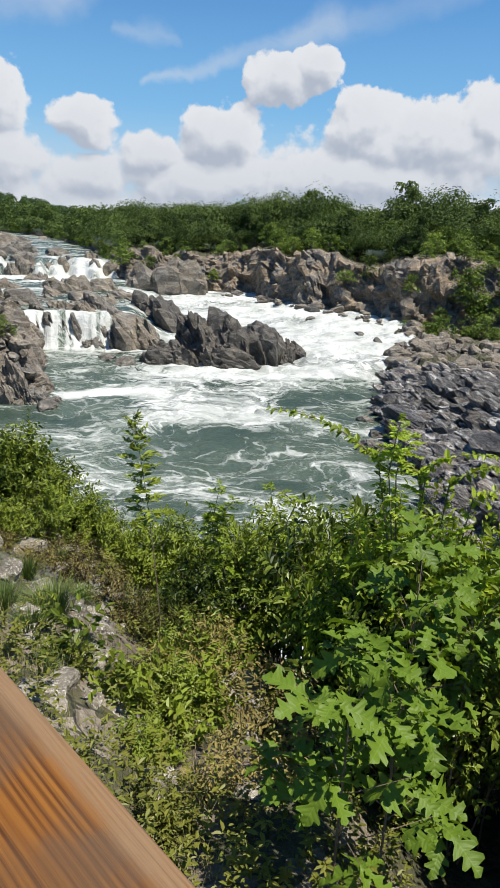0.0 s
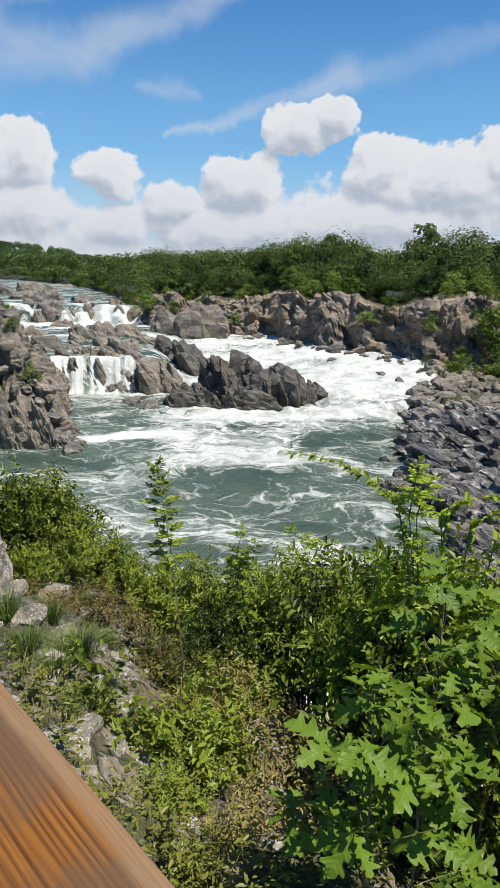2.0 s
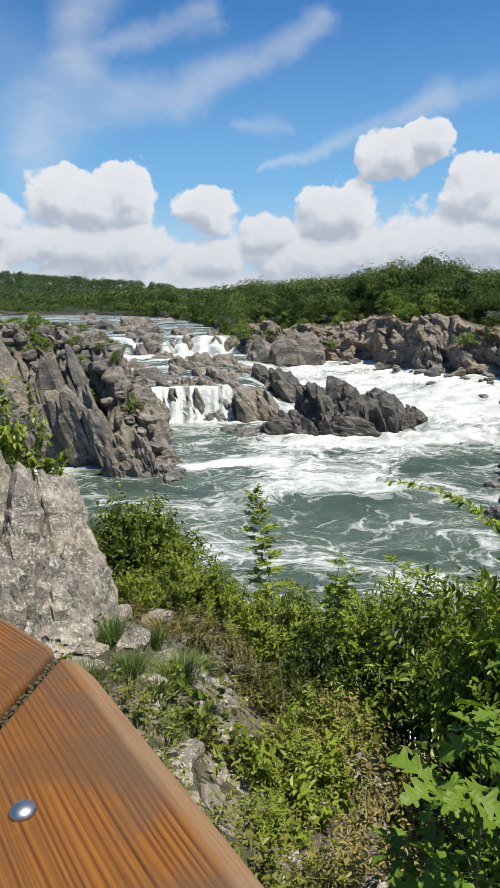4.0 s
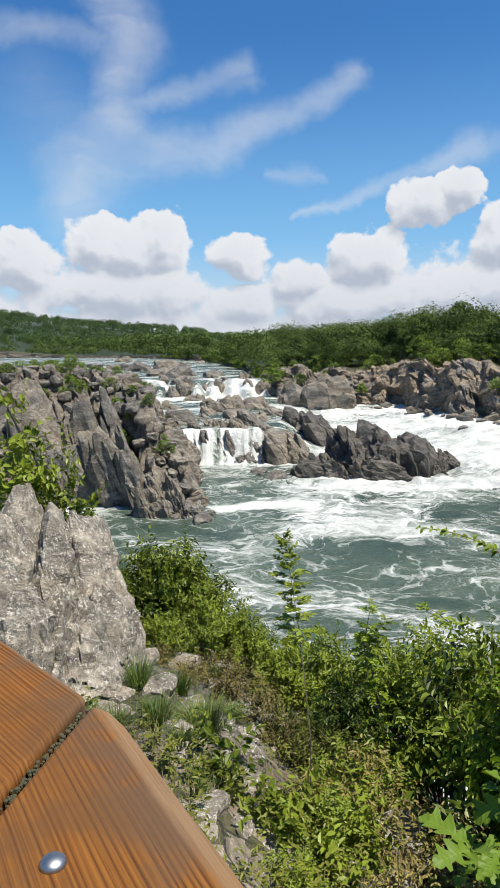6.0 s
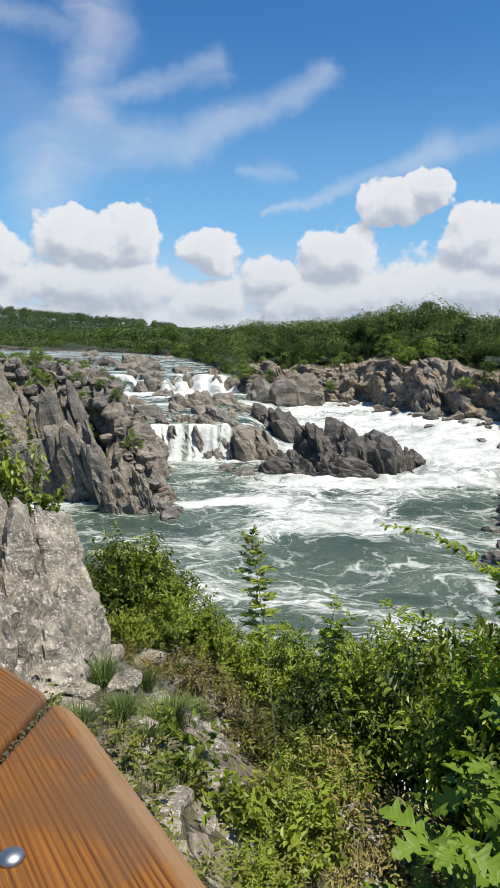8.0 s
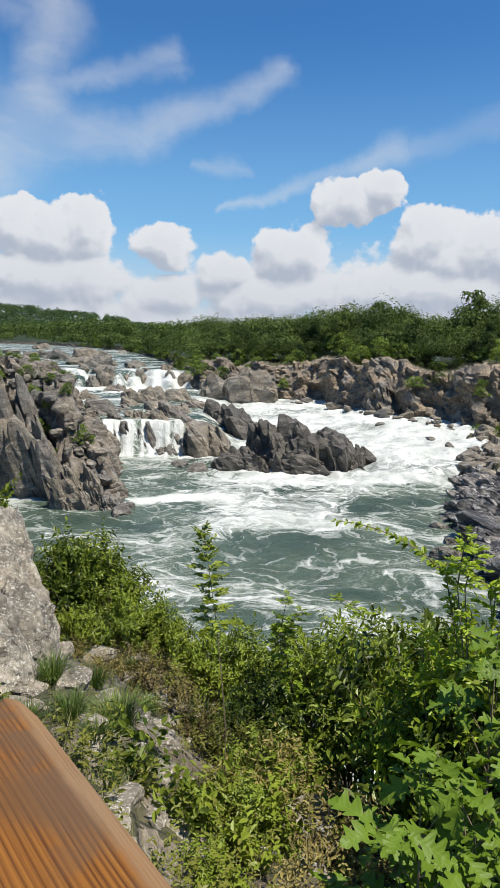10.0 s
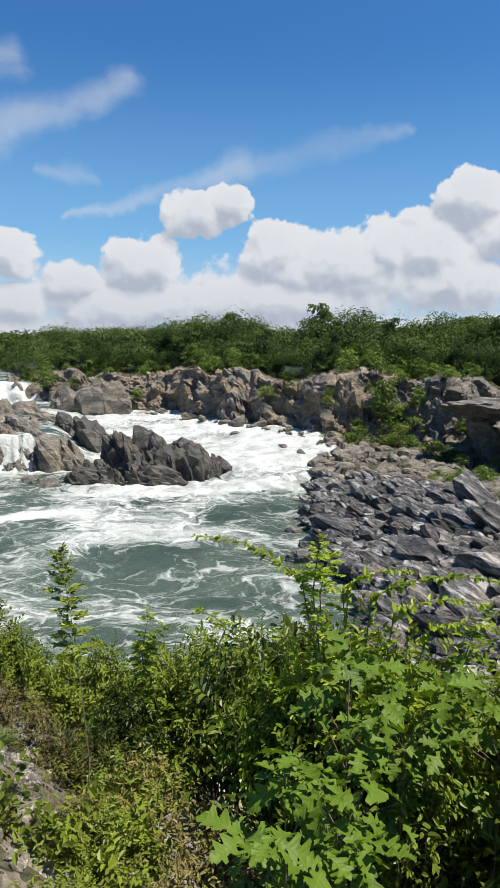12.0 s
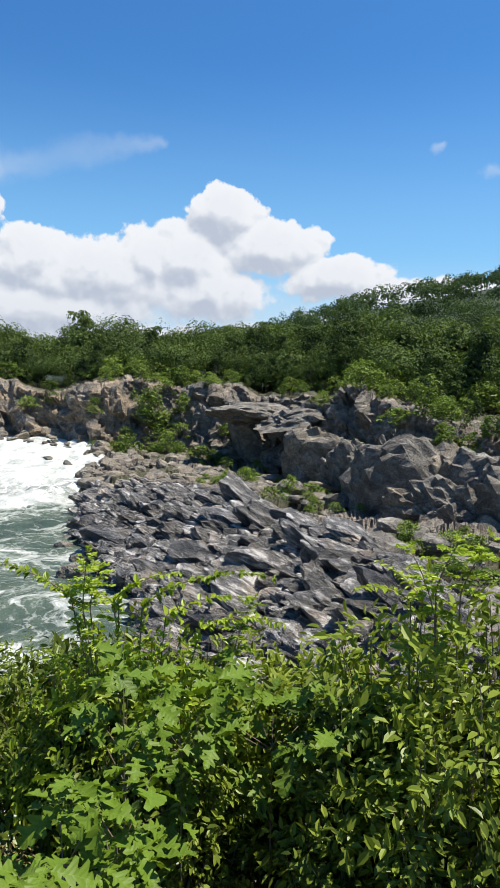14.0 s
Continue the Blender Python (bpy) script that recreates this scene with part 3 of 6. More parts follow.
def leaf_material(name, dark, light, gloss=0.45, through=0.35, clump=0.7, single=0.45, veins=False):
    m, g, b = material(name)
    isle = g.n.new("ShaderNodeNewGeometry").outputs["Random Per Island"]
    one = g.n.new("ShaderNodeObjectInfo").outputs["Random"]
    p = spot(g, "Position")
    t = g.math("ADD", g.math("MULTIPLY", isle, single), g.math("ADD", g.math("MULTIPLY", one, 0.5), g.math("MULTIPLY", g.smooth(g.noise(p, clump, 3), 0.34, 0.66), 0.42)))
    c = g.mix(g.smooth(t, 0.1, 0.95), (*dark, 1), (*light, 1))
    if veins:
        x, y, z = g.xyz(spot(g, "Object"))
        y = g.math("ABSOLUTE", y)
        ribs = g.math("FRACT", g.math("MULTIPLY", g.math("SUBTRACT", x, g.math("MULTIPLY", y, 0.8)), 38.0))
        rib = g.math("MAXIMUM", g.smooth(y, 0.0022, 0.0008), g.smooth(ribs, 0.13, 0.03, 0.0, 0.55))
        c = g.mix(g.math("MULTIPLY", rib, 0.55), c, (light[0] * 1.5, light[1] * 1.4, light[2] * 2.0, 1))
        bump(g, b, g.math("ABSOLUTE", g.math("SUBTRACT", ribs, 0.5)), 0.6, 0.004)
    g.put(b.inputs["Base Color"], c)
    b.inputs["Roughness"].default_value = gloss
    b.inputs["Specular IOR Level"].default_value = 0.2
    tr = g.n.new("ShaderNodeBsdfTranslucent")
    g.put(tr.inputs[0], g.mix(1.0, c, (1.5, 1.5, 0.6, 1), "MULTIPLY"))
    mx = g.n.new("ShaderNodeMixShader")
    mx.inputs[0].default_value = through
    g.l.new(b.outputs[0], mx.inputs[1])
    g.l.new(tr.outputs[0], mx.inputs[2])
    out = [n for n in g.n if n.type == "OUTPUT_MATERIAL"][0]
    g.l.new(mx.outputs[0], out.inputs[0])
    return m


def bark_material(name, a, c):
    m, g, b = material(name)
    p = spot(g, "Object")
    g.put(b.inputs["Base Color"], g.mix(g.noise(p, 9, 5, 0.7), (*a, 1), (*c, 1)))
    b.inputs["Roughness"].default_value = 0.9
    return m


ROCK_GROUND = ground_material()
ROCK_GREY = rock_material("grey_rock", 0.25)
ROCK_DARK = foliated_rock()
ROCK_TAN = rock_material("tan_rock", 0.9)
WATER = water_material()
# cooler green: the haze over distant woods is put into the leaf colour
LEAF_DISTANT = leaf_material("distant_leaves", (0.016, 0.038, 0.016), (0.078, 0.125, 0.042), 0.8, 0.2, 0.05, 0.2)
ROCK_WET = rock_material("wet_brown_rock", 0.6, 1.0, 0.0, 0.48, 0.5)
LEAF_FAR = leaf_material("far_leaves", (0.012, 0.028, 0.009), (0.090, 0.132, 0.032), 0.85, 0.2, 0.2, 0.2)
BARK = bark_material("bark", (0.06, 0.05, 0.04), (0.17, 0.14, 0.11))


# ---- building helpers ----
def part(name, bm, mat, parent, label=""):
    """Links a bmesh, or a finished mesh, as one mesh object under a thing or a part."""
    if isinstance(bm, bpy.types.Mesh):
        me = bm
    else:
        me = bpy.data.meshes.new(name)
        bm.to_mesh(me)
        bm.free()
        me.materials.append(mat)
    ob = new(name, me)
    ob.parent = parent
    return tagged(ob, label)


def thing(name, label, category, place=(0, 0, 0), group="", kind=""):
    ob = new(name)
    ob.location = place
    ob.empty_display_size = 0.1
    return tagged(ob, label, category, group, kind)


def at(az, r, z=0.0):
    return Vector((r * math.sin(radians(az)), r * math.cos(radians(az)), z))


def ground_z(az, r):
    return float(land(np.array([float(az)]), np.array([float(r)]))[0][0])


# ---- rocks ----
def unit(rng, n):
    v = rng.normal(size=(n, 3))
    return v / np.linalg.norm(v, axis=1, keepdims=True)


SPHERES = {}
# the three sets of joints along which the rock splits
JOINTS = [(0.62, -0.40, 0.68), (0.50, 0.80, -0.30), (-0.72, 0.36, 0.60)]


def rock_arrays(seed, centre, radii, detail, turn=0.0, rough=0.1, cell=1.0, loose=0.35, cuts=15, lean=0.0, square=0.78):
    """Places and faces of one angular lump of rock, cut by planes most of which follow the joints."""
    if detail not in SPHERES:
        bm = bmesh.new()
        bmesh.ops.create_icosphere(bm, subdivisions=detail, radius=1.0)
        SPHERES[detail] = (np.array([p.co[:] for p in bm.verts]), np.array([[q.index for q in t.verts] for t in bm.faces]))
        bm.free()
    v, f = SPHERES[detail]
    rng = np.random.default_rng(seed)
    n = unit(rng, cuts)
    for k in range(cuts):
        if rng.uniform() > loose:
            n[k] = np.array(JOINTS[rng.integers(3)]) * rng.choice([-1, 1]) + 0.22 * rng.normal(size=3)
    n /= np.linalg.norm(n, axis=1, keepdims=True)
    reach = rng.uniform(0.58, 0.95, cuts)
    d = v @ n.T
    rad = np.min(np.where(d > 0.05, reach / np.maximum(d, 0.05), 9.0), axis=1)
    rad = np.minimum(rad, 1.08 + 0.08 * layers(v * 2.0 + seed, 2, seed))
    p = np.sign(v) * np.abs(v) ** square * rad[:, None] * np.array(radii) * 1.12
    c, s = math.cos(turn), math.sin(turn)
    p = np.stack([p[:, 0] * c - p[:, 1] * s, p[:, 0] * s + p[:, 1] * c, p[:, 2]], 1) + np.array(centre)
    p[:, 0] += lean * (p[:, 2] - centre[2])
    out = p - np.array(centre)
    out = out / (np.linalg.norm(out, axis=1, keepdims=True) + 1e-9)
    q = strata(p, cell * 0.5)
    small, gap = blocks(q, seed, 1.6)
    tiny, _ = blocks(q * 2.6 + 5.0, seed + 3, 1.4)
    push = rough * cell * (small + 0.42 * tiny + 0.5 * layers(p * 1.6 / cell, 3, seed) - 0.9 * step(0.07 - gap, 0, 0.07))
    lim = 0.35 * min(radii)
    return p + out * np.clip(push, -lim, lim)[:, None], f


def rock_mesh(name, lumps, mat):
    """One mesh of several lumps: (seed, centre, radii, detail, turn, rough, cell)."""
    vs, fs, n = [], [], 0
    for lump in lumps:
        v, f = rock_arrays(*lump)
        vs.append(v)
        fs.append(f + n)
        n += len(v)
    return quads(name, np.concatenate(vs), np.concatenate(fs), mat, smooth=False)


def outcrop(label, lobes, mat, seed, base=0.0, cell=1.0, rough=0.3, group="rocks in the river", subs=5):
    """A rock standing in the river, of several crags. lobes: azimuth, distance, height of the top, half width, half depth."""
    t = thing("rock_outcrop", label, "rock outcrop", (0, 0, 0), group)
    mid = sum((at(l[0], l[1]) for l in lobes), Vector()) / len(lobes)
    t.location = (mid.x, mid.y, base)
    rng = np.random.default_rng(seed)
    for k, (az, r, top, w, d) in enumerate(lobes):
        c = np.array(at(az, r, base - 0.5) - t.location)
        high = top - base + 0.5
        lean = -0.3 if r < 125 else 0.0
        lumps = [(seed + 31 * k, c, (w * 1.35, d * 1.0, high * 0.8), 4 if r < 100 else 3, radians(-az), rough * 0.7, cell, 0.35, 15, lean)]
        for j in range(subs):
            off = rng.uniform(-1, 1, 2) * np.array([w, d]) * 0.7
            tall = high * rng.uniform(0.5, 1.0) * (1 - 0.3 * float(np.hypot(off[0] / w, off[1] / d)))
            lumps.append((seed + 31 * k + j + 1, c + np.array([off[0], off[1], 0.0]), (w * rng.uniform(0.5, 0.85) * (5 / subs) ** 0.7, d * rng.uniform(0.4, 0.7) * (5 / subs) ** 0.6, tall * 0.95), 4 if r < 95 else 3, rng.uniform(-0.5, 0.5) - radians(az), rough * 0.6, cell, 0.35, 14, lean))
        for lump in lumps:
            part("crag", rock_mesh("crag", [lump], mat), mat, t)
    return t


BOULDERS = {}


def boulder(az, r, z, size, rng, mat, label, group, flat=0.7, name="boulder"):
    """A loose angular boulder of about that size, half sunk at the height z."""
    key = (mat.name, int(rng.integers(6)))
    if key not in BOULDERS:
        v, f = rock_arrays(900 + 7 * key[1], (0, 0, 0), (0.95, 0.75, 0.7), 3 if key[1] < 3 or mat.name.startswith("pale") else 2, 0.0, 0.07, 0.7, 0.7, 13)
        BOULDERS[key] = quads("boulder", v, f, mat, smooth=False)
    ob = tagged(new(name, BOULDERS[key]), label, name.replace("_", " "), group)
    ob.location = at(az, r, z)
    ob.rotation_euler = (rng.uniform(-0.3, 0.3), rng.uniform(-0.3, 0.3), rng.uniform(0, 6.28))
    ob.scale = (size, size * rng.uniform(0.8, 1.1), size * flat * rng.uniform(0.8, 1.2))
    return ob


def river_rocks():
    outcrop("dark grey jagged rock island standing amid white rapids",
            [(7.2, 92, 5.6, 1.6, 3.0), (8.6, 91, 6.8, 2.0, 3.6), (10.1, 90, 6.9, 2.2, 3.6), (11.6, 89.5, 6.2, 2.2, 3.4), (13.2, 89.5, 5.5, 2.1, 3.2), (14.6, 90.5, 4.7, 1.9, 2.8), (15.7, 92, 3.0, 1.5, 2.2), (6.2, 89, 2.8, 1.3, 2.2), (4.9, 87.5, 2.6, 1.9, 1.8), (6.6, 86.6, 2.4, 1.8, 1.6), (10.8, 86.4, 2.6, 3.0, 1.6)], ROCK_WET, 100, 0.0, 0.6, 0.5, subs=7)
    outcrop("dark grey rock spine beside the white chute", [(3.5, 116, 6.4, 1.5, 2.6), (4.4, 113, 5.8, 1.6, 2.8), (5.2, 110, 6.4, 1.7, 3.0)], ROCK_WET, 140, 2.5, 0.8, 0.45, subs=6)
    outcrop("big brown-grey cracked boulder at the foot of the falls", [(2.5, 98.5, 5.6, 1.9, 2.4), (3.6, 99, 5.0, 1.5, 2.4), (1.9, 97.5, 3.4, 1.0, 1.6), (4.2, 98, 2.8, 1.0, 1.6)], ROCK_TAN, 170, 0.0, 1.1, 0.26, subs=5)
    # columns between the curtains of the lower fall
    for k, (az, r, top, w, d) in enumerate(((-3.4, 99.6, 4.7, 1.0, 1.6), (-6.4, 99.2, 4.5, 0.5, 1.3), (-1.6, 99.6, 4.6, 0.6, 1.4), (0.5, 99.4, 4.6, 0.8, 1.5), (-0.7, 97.2, 1.7, 1.1, 1.0), (-7.6, 98.6, 2.4, 0.8, 1.0), (-5.2, 98.9, 4.3, 0.28, 1.2), (-4.5, 99.2, 3.6, 0.25, 1.0), (-2.5, 99.0, 4.2, 0.3, 1.2), (-0.2, 98.8, 4.0, 0.3, 1.2), (-5.8, 99.0, 3.0, 0.22, 0.9), (1.1, 97.6, 2.2, 0.6, 0.9))):
        outcrop("wet brown ledge rock between falling white water", [(az, r, top, w, d)], ROCK_GREY, 200 + 9 * k, 0.0, 0.8, 0.3, "ledges of the falls")
    # humps on the step above it
    for k, (az, r, top, w, d) in enumerate(((-5.9, 110, 6.8, 2.3, 2.4), (-2.6, 131, 7.7, 3.3, 3.0), (-0.1, 137, 6.9, 2.3, 2.6), (-0.7, 106, 6.9, 1.9, 2.0), (-3.3, 105, 5.8, 1.4, 1.6), (-1.2, 102, 6.0, 1.2, 1.3), (0.7, 101.5, 5.5, 1.0, 1.2), (-5.2, 159, 6.3, 2.4, 2.4), (-7.4, 138, 6.4, 2.0, 2.6), (-4.4, 116, 5.5, 1.4, 1.8), (1.7, 122, 6.4, 1.8, 2.4), (-6.9, 104, 5.6, 1.0, 1.2), (-4.9, 103.5, 5.5, 0.9, 1.1), (-2.2, 104, 5.6, 1.0, 1.2), (-3.9, 124, 5.9, 1.3, 1.6), (-6.6, 122, 5.8, 1.3, 1.6), (-1.6, 116, 6.0, 1.5, 1.8), (0.4, 112, 6.2, 1.3, 1.8), (-1.9, 147, 6.6, 1.8, 2.0), (-4.2, 142, 6.3, 1.6, 2.0))):
        outcrop("brown-grey rock hump between the steps of the falls", [(az, r, top, w, d)], ROCK_TAN if k % 3 else ROCK_GREY, 300 + 9 * k, 4.0, 1.0, 0.3, "humps in the falls", 6)
    # lip of the upper fall
    for k, (az, r, top, w, d) in enumerate(((-5.6, 176, 10.6, 2.4, 3.0), (-7.0, 172, 8.2, 1.2, 1.8), (-4.2, 175, 8.4, 1.0, 1.8), (-0.8, 192, 10.9, 2.9, 3.0), (1.1, 173, 9.1, 3.0, 3.0), (-0.6, 173, 8.9, 1.1, 2.0), (3.0, 150, 9.2, 2.4, 3.0), (5.6, 151, 11.2, 5.2, 3.6), (-8.9, 176, 9.0, 2.2, 2.6), (-10.5, 167, 11.2, 2.7, 3.4), (-3.0, 181, 8.7, 1.6, 2.4))):
        outcrop("grey-brown rock at the lip of the upper fall", [(az, r, top, w, d)], ROCK_TAN, 420 + 9 * k, 4.2, 1.2, 0.34, "rocks of the upper fall", 6)
    # large rocks standing in the river above
    for k, (az, r, top, w, d) in enumerate(((-9.6, 257, 12.3, 3.8, 3.0), (-7.5, 275, 12.8, 4.5, 3.4), (-6.2, 210, 11.7, 2.8, 2.6), (-10.8, 369, 13.7, 4.9, 4.0), (-6.8, 473, 13.5, 4.7, 4.0), (-3.5, 211, 10.1, 1.7, 2.0), (-12.6, 240, 11.6, 3.4, 3.0))):
        outcrop("weathered grey-brown rock standing in the upper river", [(az, r, top, w, d)], ROCK_TAN if k % 2 else ROCK_GREY, 480 + 9 * k, 7.6, 1.4, 0.34, "rocks above the falls", 4)
    for k, (az, r, top, w, d) in enumerate(((-5.4, 66.0, 1.7, 0.8, 1.6), (-6.7, 66.5, 4.4, 0.8, 2.0), (-7.7, 68, 5.6, 0.9, 2.4), (-9.6, 71, 8.6, 1.1, 2.4), (-10.2, 72.5, 9.0, 2.0, 2.4), (-12.0, 74.5, 8.0, 2.0, 2.2), (-10.1, 77, 11.4, 1.3, 2.6), (-12.6, 78, 12.6, 2.2, 2.8), (-15.5, 78, 13.4, 2.4, 2.6), (-18.5, 79, 13.0, 2.6, 2.8), (-14.4, 75.5, 6.5, 2.2, 2.0), (-8.4, 66.5, 4.4, 1.5, 1.6))):
        outcrop("blocky grey-brown cliff rock above the river", [(az, r, top, w, d)], ROCK_TAN if k % 3 else ROCK_GREY, 700 + 9 * k, 0.0, 0.7, 0.5, "rocks of the near cliff", 9)
    rng = np.random.default_rng(31)
    # loose blocks on the near cliff
    for k in range(215):
        az = rng.uniform(-22, -4.6)
        r = along(az, [(-22, 73), (-14, 73), (-11, 72), (-7, 64.5), (-4.5, 64.5)]) + 15 * rng.uniform() ** 1.3 * step(-az, 3.5, 9)
        boulder(az, float(r), ground_z(az, float(r)) + rng.uniform(0.1, 0.6), 0.3 + 0.9 * rng.uniform() ** 2.0, rng, ROCK_TAN if rng.uniform() < 0.6 else ROCK_GREY, "weathered grey-brown block on the near cliff", "blocks on the near cliff", 1.0, "rock_block")
    for az, r, s in ((1.6, 84.5, 1.5), (0.2, 89, 1.3), (0.4, 87.5, 0.6), (1.3, 92.5, 0.4), (22.0, 62.6, 1.0), (23.6, 84, 1.0), (23.2, 57.5, 0.9), (22.9, 53.5, 1.3), (22.6, 65.5, 0.8), (16.8, 116, 0.9), (21.0, 104, 0.9), (22.5, 100, 1.0), (-4.2, 65, 1.0), (-4.0, 66.5, 0.6), (-4.6, 63, 1.1)):
        boulder(az, r, float(water_level(np.array([az]), np.array([r]))[0]), s, rng, ROCK_GREY, "dark wet boulder standing in the river", "boulders in the river", 0.8)
    # rock garden in the river above the falls
    for k in range(95):
        az, r = (rng.uniform(-16, -5) if k % 2 else rng.uniform(-21, 0.5)), 188 + 150 * rng.uniform() ** 1.6
        if az > -6 and r > 215 and rng.uniform() < 0.7:
            continue
        boulder(az, r, float(water_level(np.array([az]), np.array([r]))[0]), 1.2 + 3.0 * rng.uniform() ** 1.8, rng, ROCK_TAN if rng.uniform() < 0.5 else ROCK_GREY, "weathered grey-brown rock in the upper river", "loose rocks above the falls", 0.8, "river_rock")
    # foot of the far cliff
    for k in range(60):
        az = rng.uniform(4, 27)
        r = float(far_base(np.array([az]))[0]) + rng.uniform(-5.5, 1.0)
        boulder(az, r, max(ground_z(az, r), float(water_level(np.array([az]), np.array([r]))[0])) + 0.1, 0.5 + 1.5 * rng.uniform() ** 2, rng, ROCK_TAN if rng.uniform() < 0.6 else ROCK_GREY, "grey-brown boulder at the foot of the cliff", "boulders along the far shore")
    # stony beach
    for k in range(240):
        az = rng.uniform(24, 40)
        r = crest(np.array([az]))[0] + rng.uniform(-3, 30) if az < 32 else crest(np.array([az]))[0] + rng.uniform(6, 22)
        boulder(az, float(r), ground_z(az, float(r)) + 0.1, 0.45 + 1.4 * rng.uniform() ** 2.2, rng, ROCK_TAN, "pale tan boulder on the stony beach", "boulders on the beach")
    # blocks in the hollow under the right-hand cliffs
    for k in range(70):
        az = rng.uniform(38, 61)
        c = float(crest(np.array([az]))[0])
        r = c + 4 + (float(far_base(np.array([az]))[0]) - c - 3) * rng.uniform()
        boulder(az, r, ground_z(az, r) + 0.2, 0.5 + 1.7 * rng.uniform() ** 2, rng, ROCK_GREY if rng.uniform() < 0.7 else ROCK_TAN, "fallen grey block below the cliff", "fallen blocks", 0.8, "rock_block")
    # big blocks that make up the right-hand cliffs
    for k, (az, r, top, w, d) in enumerate(((43.6, 86, 9.2, 3.4, 2.6), (47.0, 80, 8.4, 2.6, 2.4), (50.5, 72, 10.6, 4.2, 3.0), (53.4, 72, 9.6, 2.8, 2.6), (56.6, 70, 8.4, 3.6, 2.6), (59.5, 68, 9.0, 3.4, 3.0), (51.0, 67, 6.0, 2.4, 2.0), (54.0, 66, 6.2, 2.8, 2.0), (28.5, 118, 14.6, 4.0, 3.0), (39.5, 106, 11.8, 4.4, 3.0), (35.5, 112, 12.6, 4.0, 3.0))):
        outcrop("massive blocky grey cliff rock with shaded cracks", [(az, r, top, w, d), (az + 1.6, r + 1, top - 1.2, w * 0.7, d)], ROCK_GREY if k % 3 else ROCK_TAN, 520 + 9 * k, 2.5, 1.2, 0.36, "cliff rocks", 6)


def overhangs():
    """Thick ledges that jut from the far cliff over a deep shaded hollow."""
    for k, (az, r, z, w, d, h) in enumerate(((37.2, 98.5, 9.6, 5.2, 5.0, 1.4), (41.0, 94, 9.0, 4.6, 5.0, 1.5))):
        c = at(az, r, z)
        v, f = rock_arrays(660 + 7 * k, (0, 0, 0), (w, d, h), 4, radians(-az), 0.3, 1.0, 0.35, 12)
        ob = tagged(new("rock_ledge", quads("rock_ledge", v, f, ROCK_GREY, smooth=False)), "thick grey rock ledge jutting over a dark hollow", "rock ledge", "ledges of the far cliff")
        ob.location = c


SLABS = []


def slab_turn(rng):
    """The lie of one slab: along the dip of the layers, a little askew."""
    return Euler((rng.choice([-0.55, 0.1, 0.5]) + rng.normal() * 0.25, radians(25) + rng.normal() * 0.2, radians(-38) + rng.normal() * 0.3)).to_matrix().to_4x4()


def split_block(seed, half, mat):
    """A sharp-edged block as the rock splits: a skewed box with broken corners and stepped ends."""
    rng = np.random.default_rng(seed)
    bm = bmesh.new()
    pts = []
    for sx in (-1, 1):
        for sy in (-1, 1):
            for sz in (-1, 1):
                c = np.array([sx, sy, sz]) * rng.uniform(0.72, 1.0, 3)
                c[0] += 0.22 * sz
                pts.append(c)
                pts.append(c * np.array([rng.uniform(0.5, 0.9), 1.0, rng.uniform(0.6, 1.0)]))
    pts += [np.array([rng.uniform(-0.8, 0.8), rng.uniform(-0.5, 0.5), q * rng.uniform(0.95, 1.15)]) for q in (-1, 1, 1)]
    pts += [np.array([q * rng.uniform(0.95, 1.2), rng.uniform(-0.5, 0.5), rng.uniform(-0.6, 0.4)]) for q in (-1, 1)]
    for c in pts:
        bm.verts.new(c * np.array(half))
    bmesh.ops.convex_hull(bm, input=bm.verts[:])
    bmesh.ops.delete(bm, geom=[x for x in bm.verts if not x.link_faces], context="VERTS")
    me = bpy.data.meshes.new("slab")
    bm.to_mesh(me)
    bm.free()
    me.materials.append(mat)
    return me


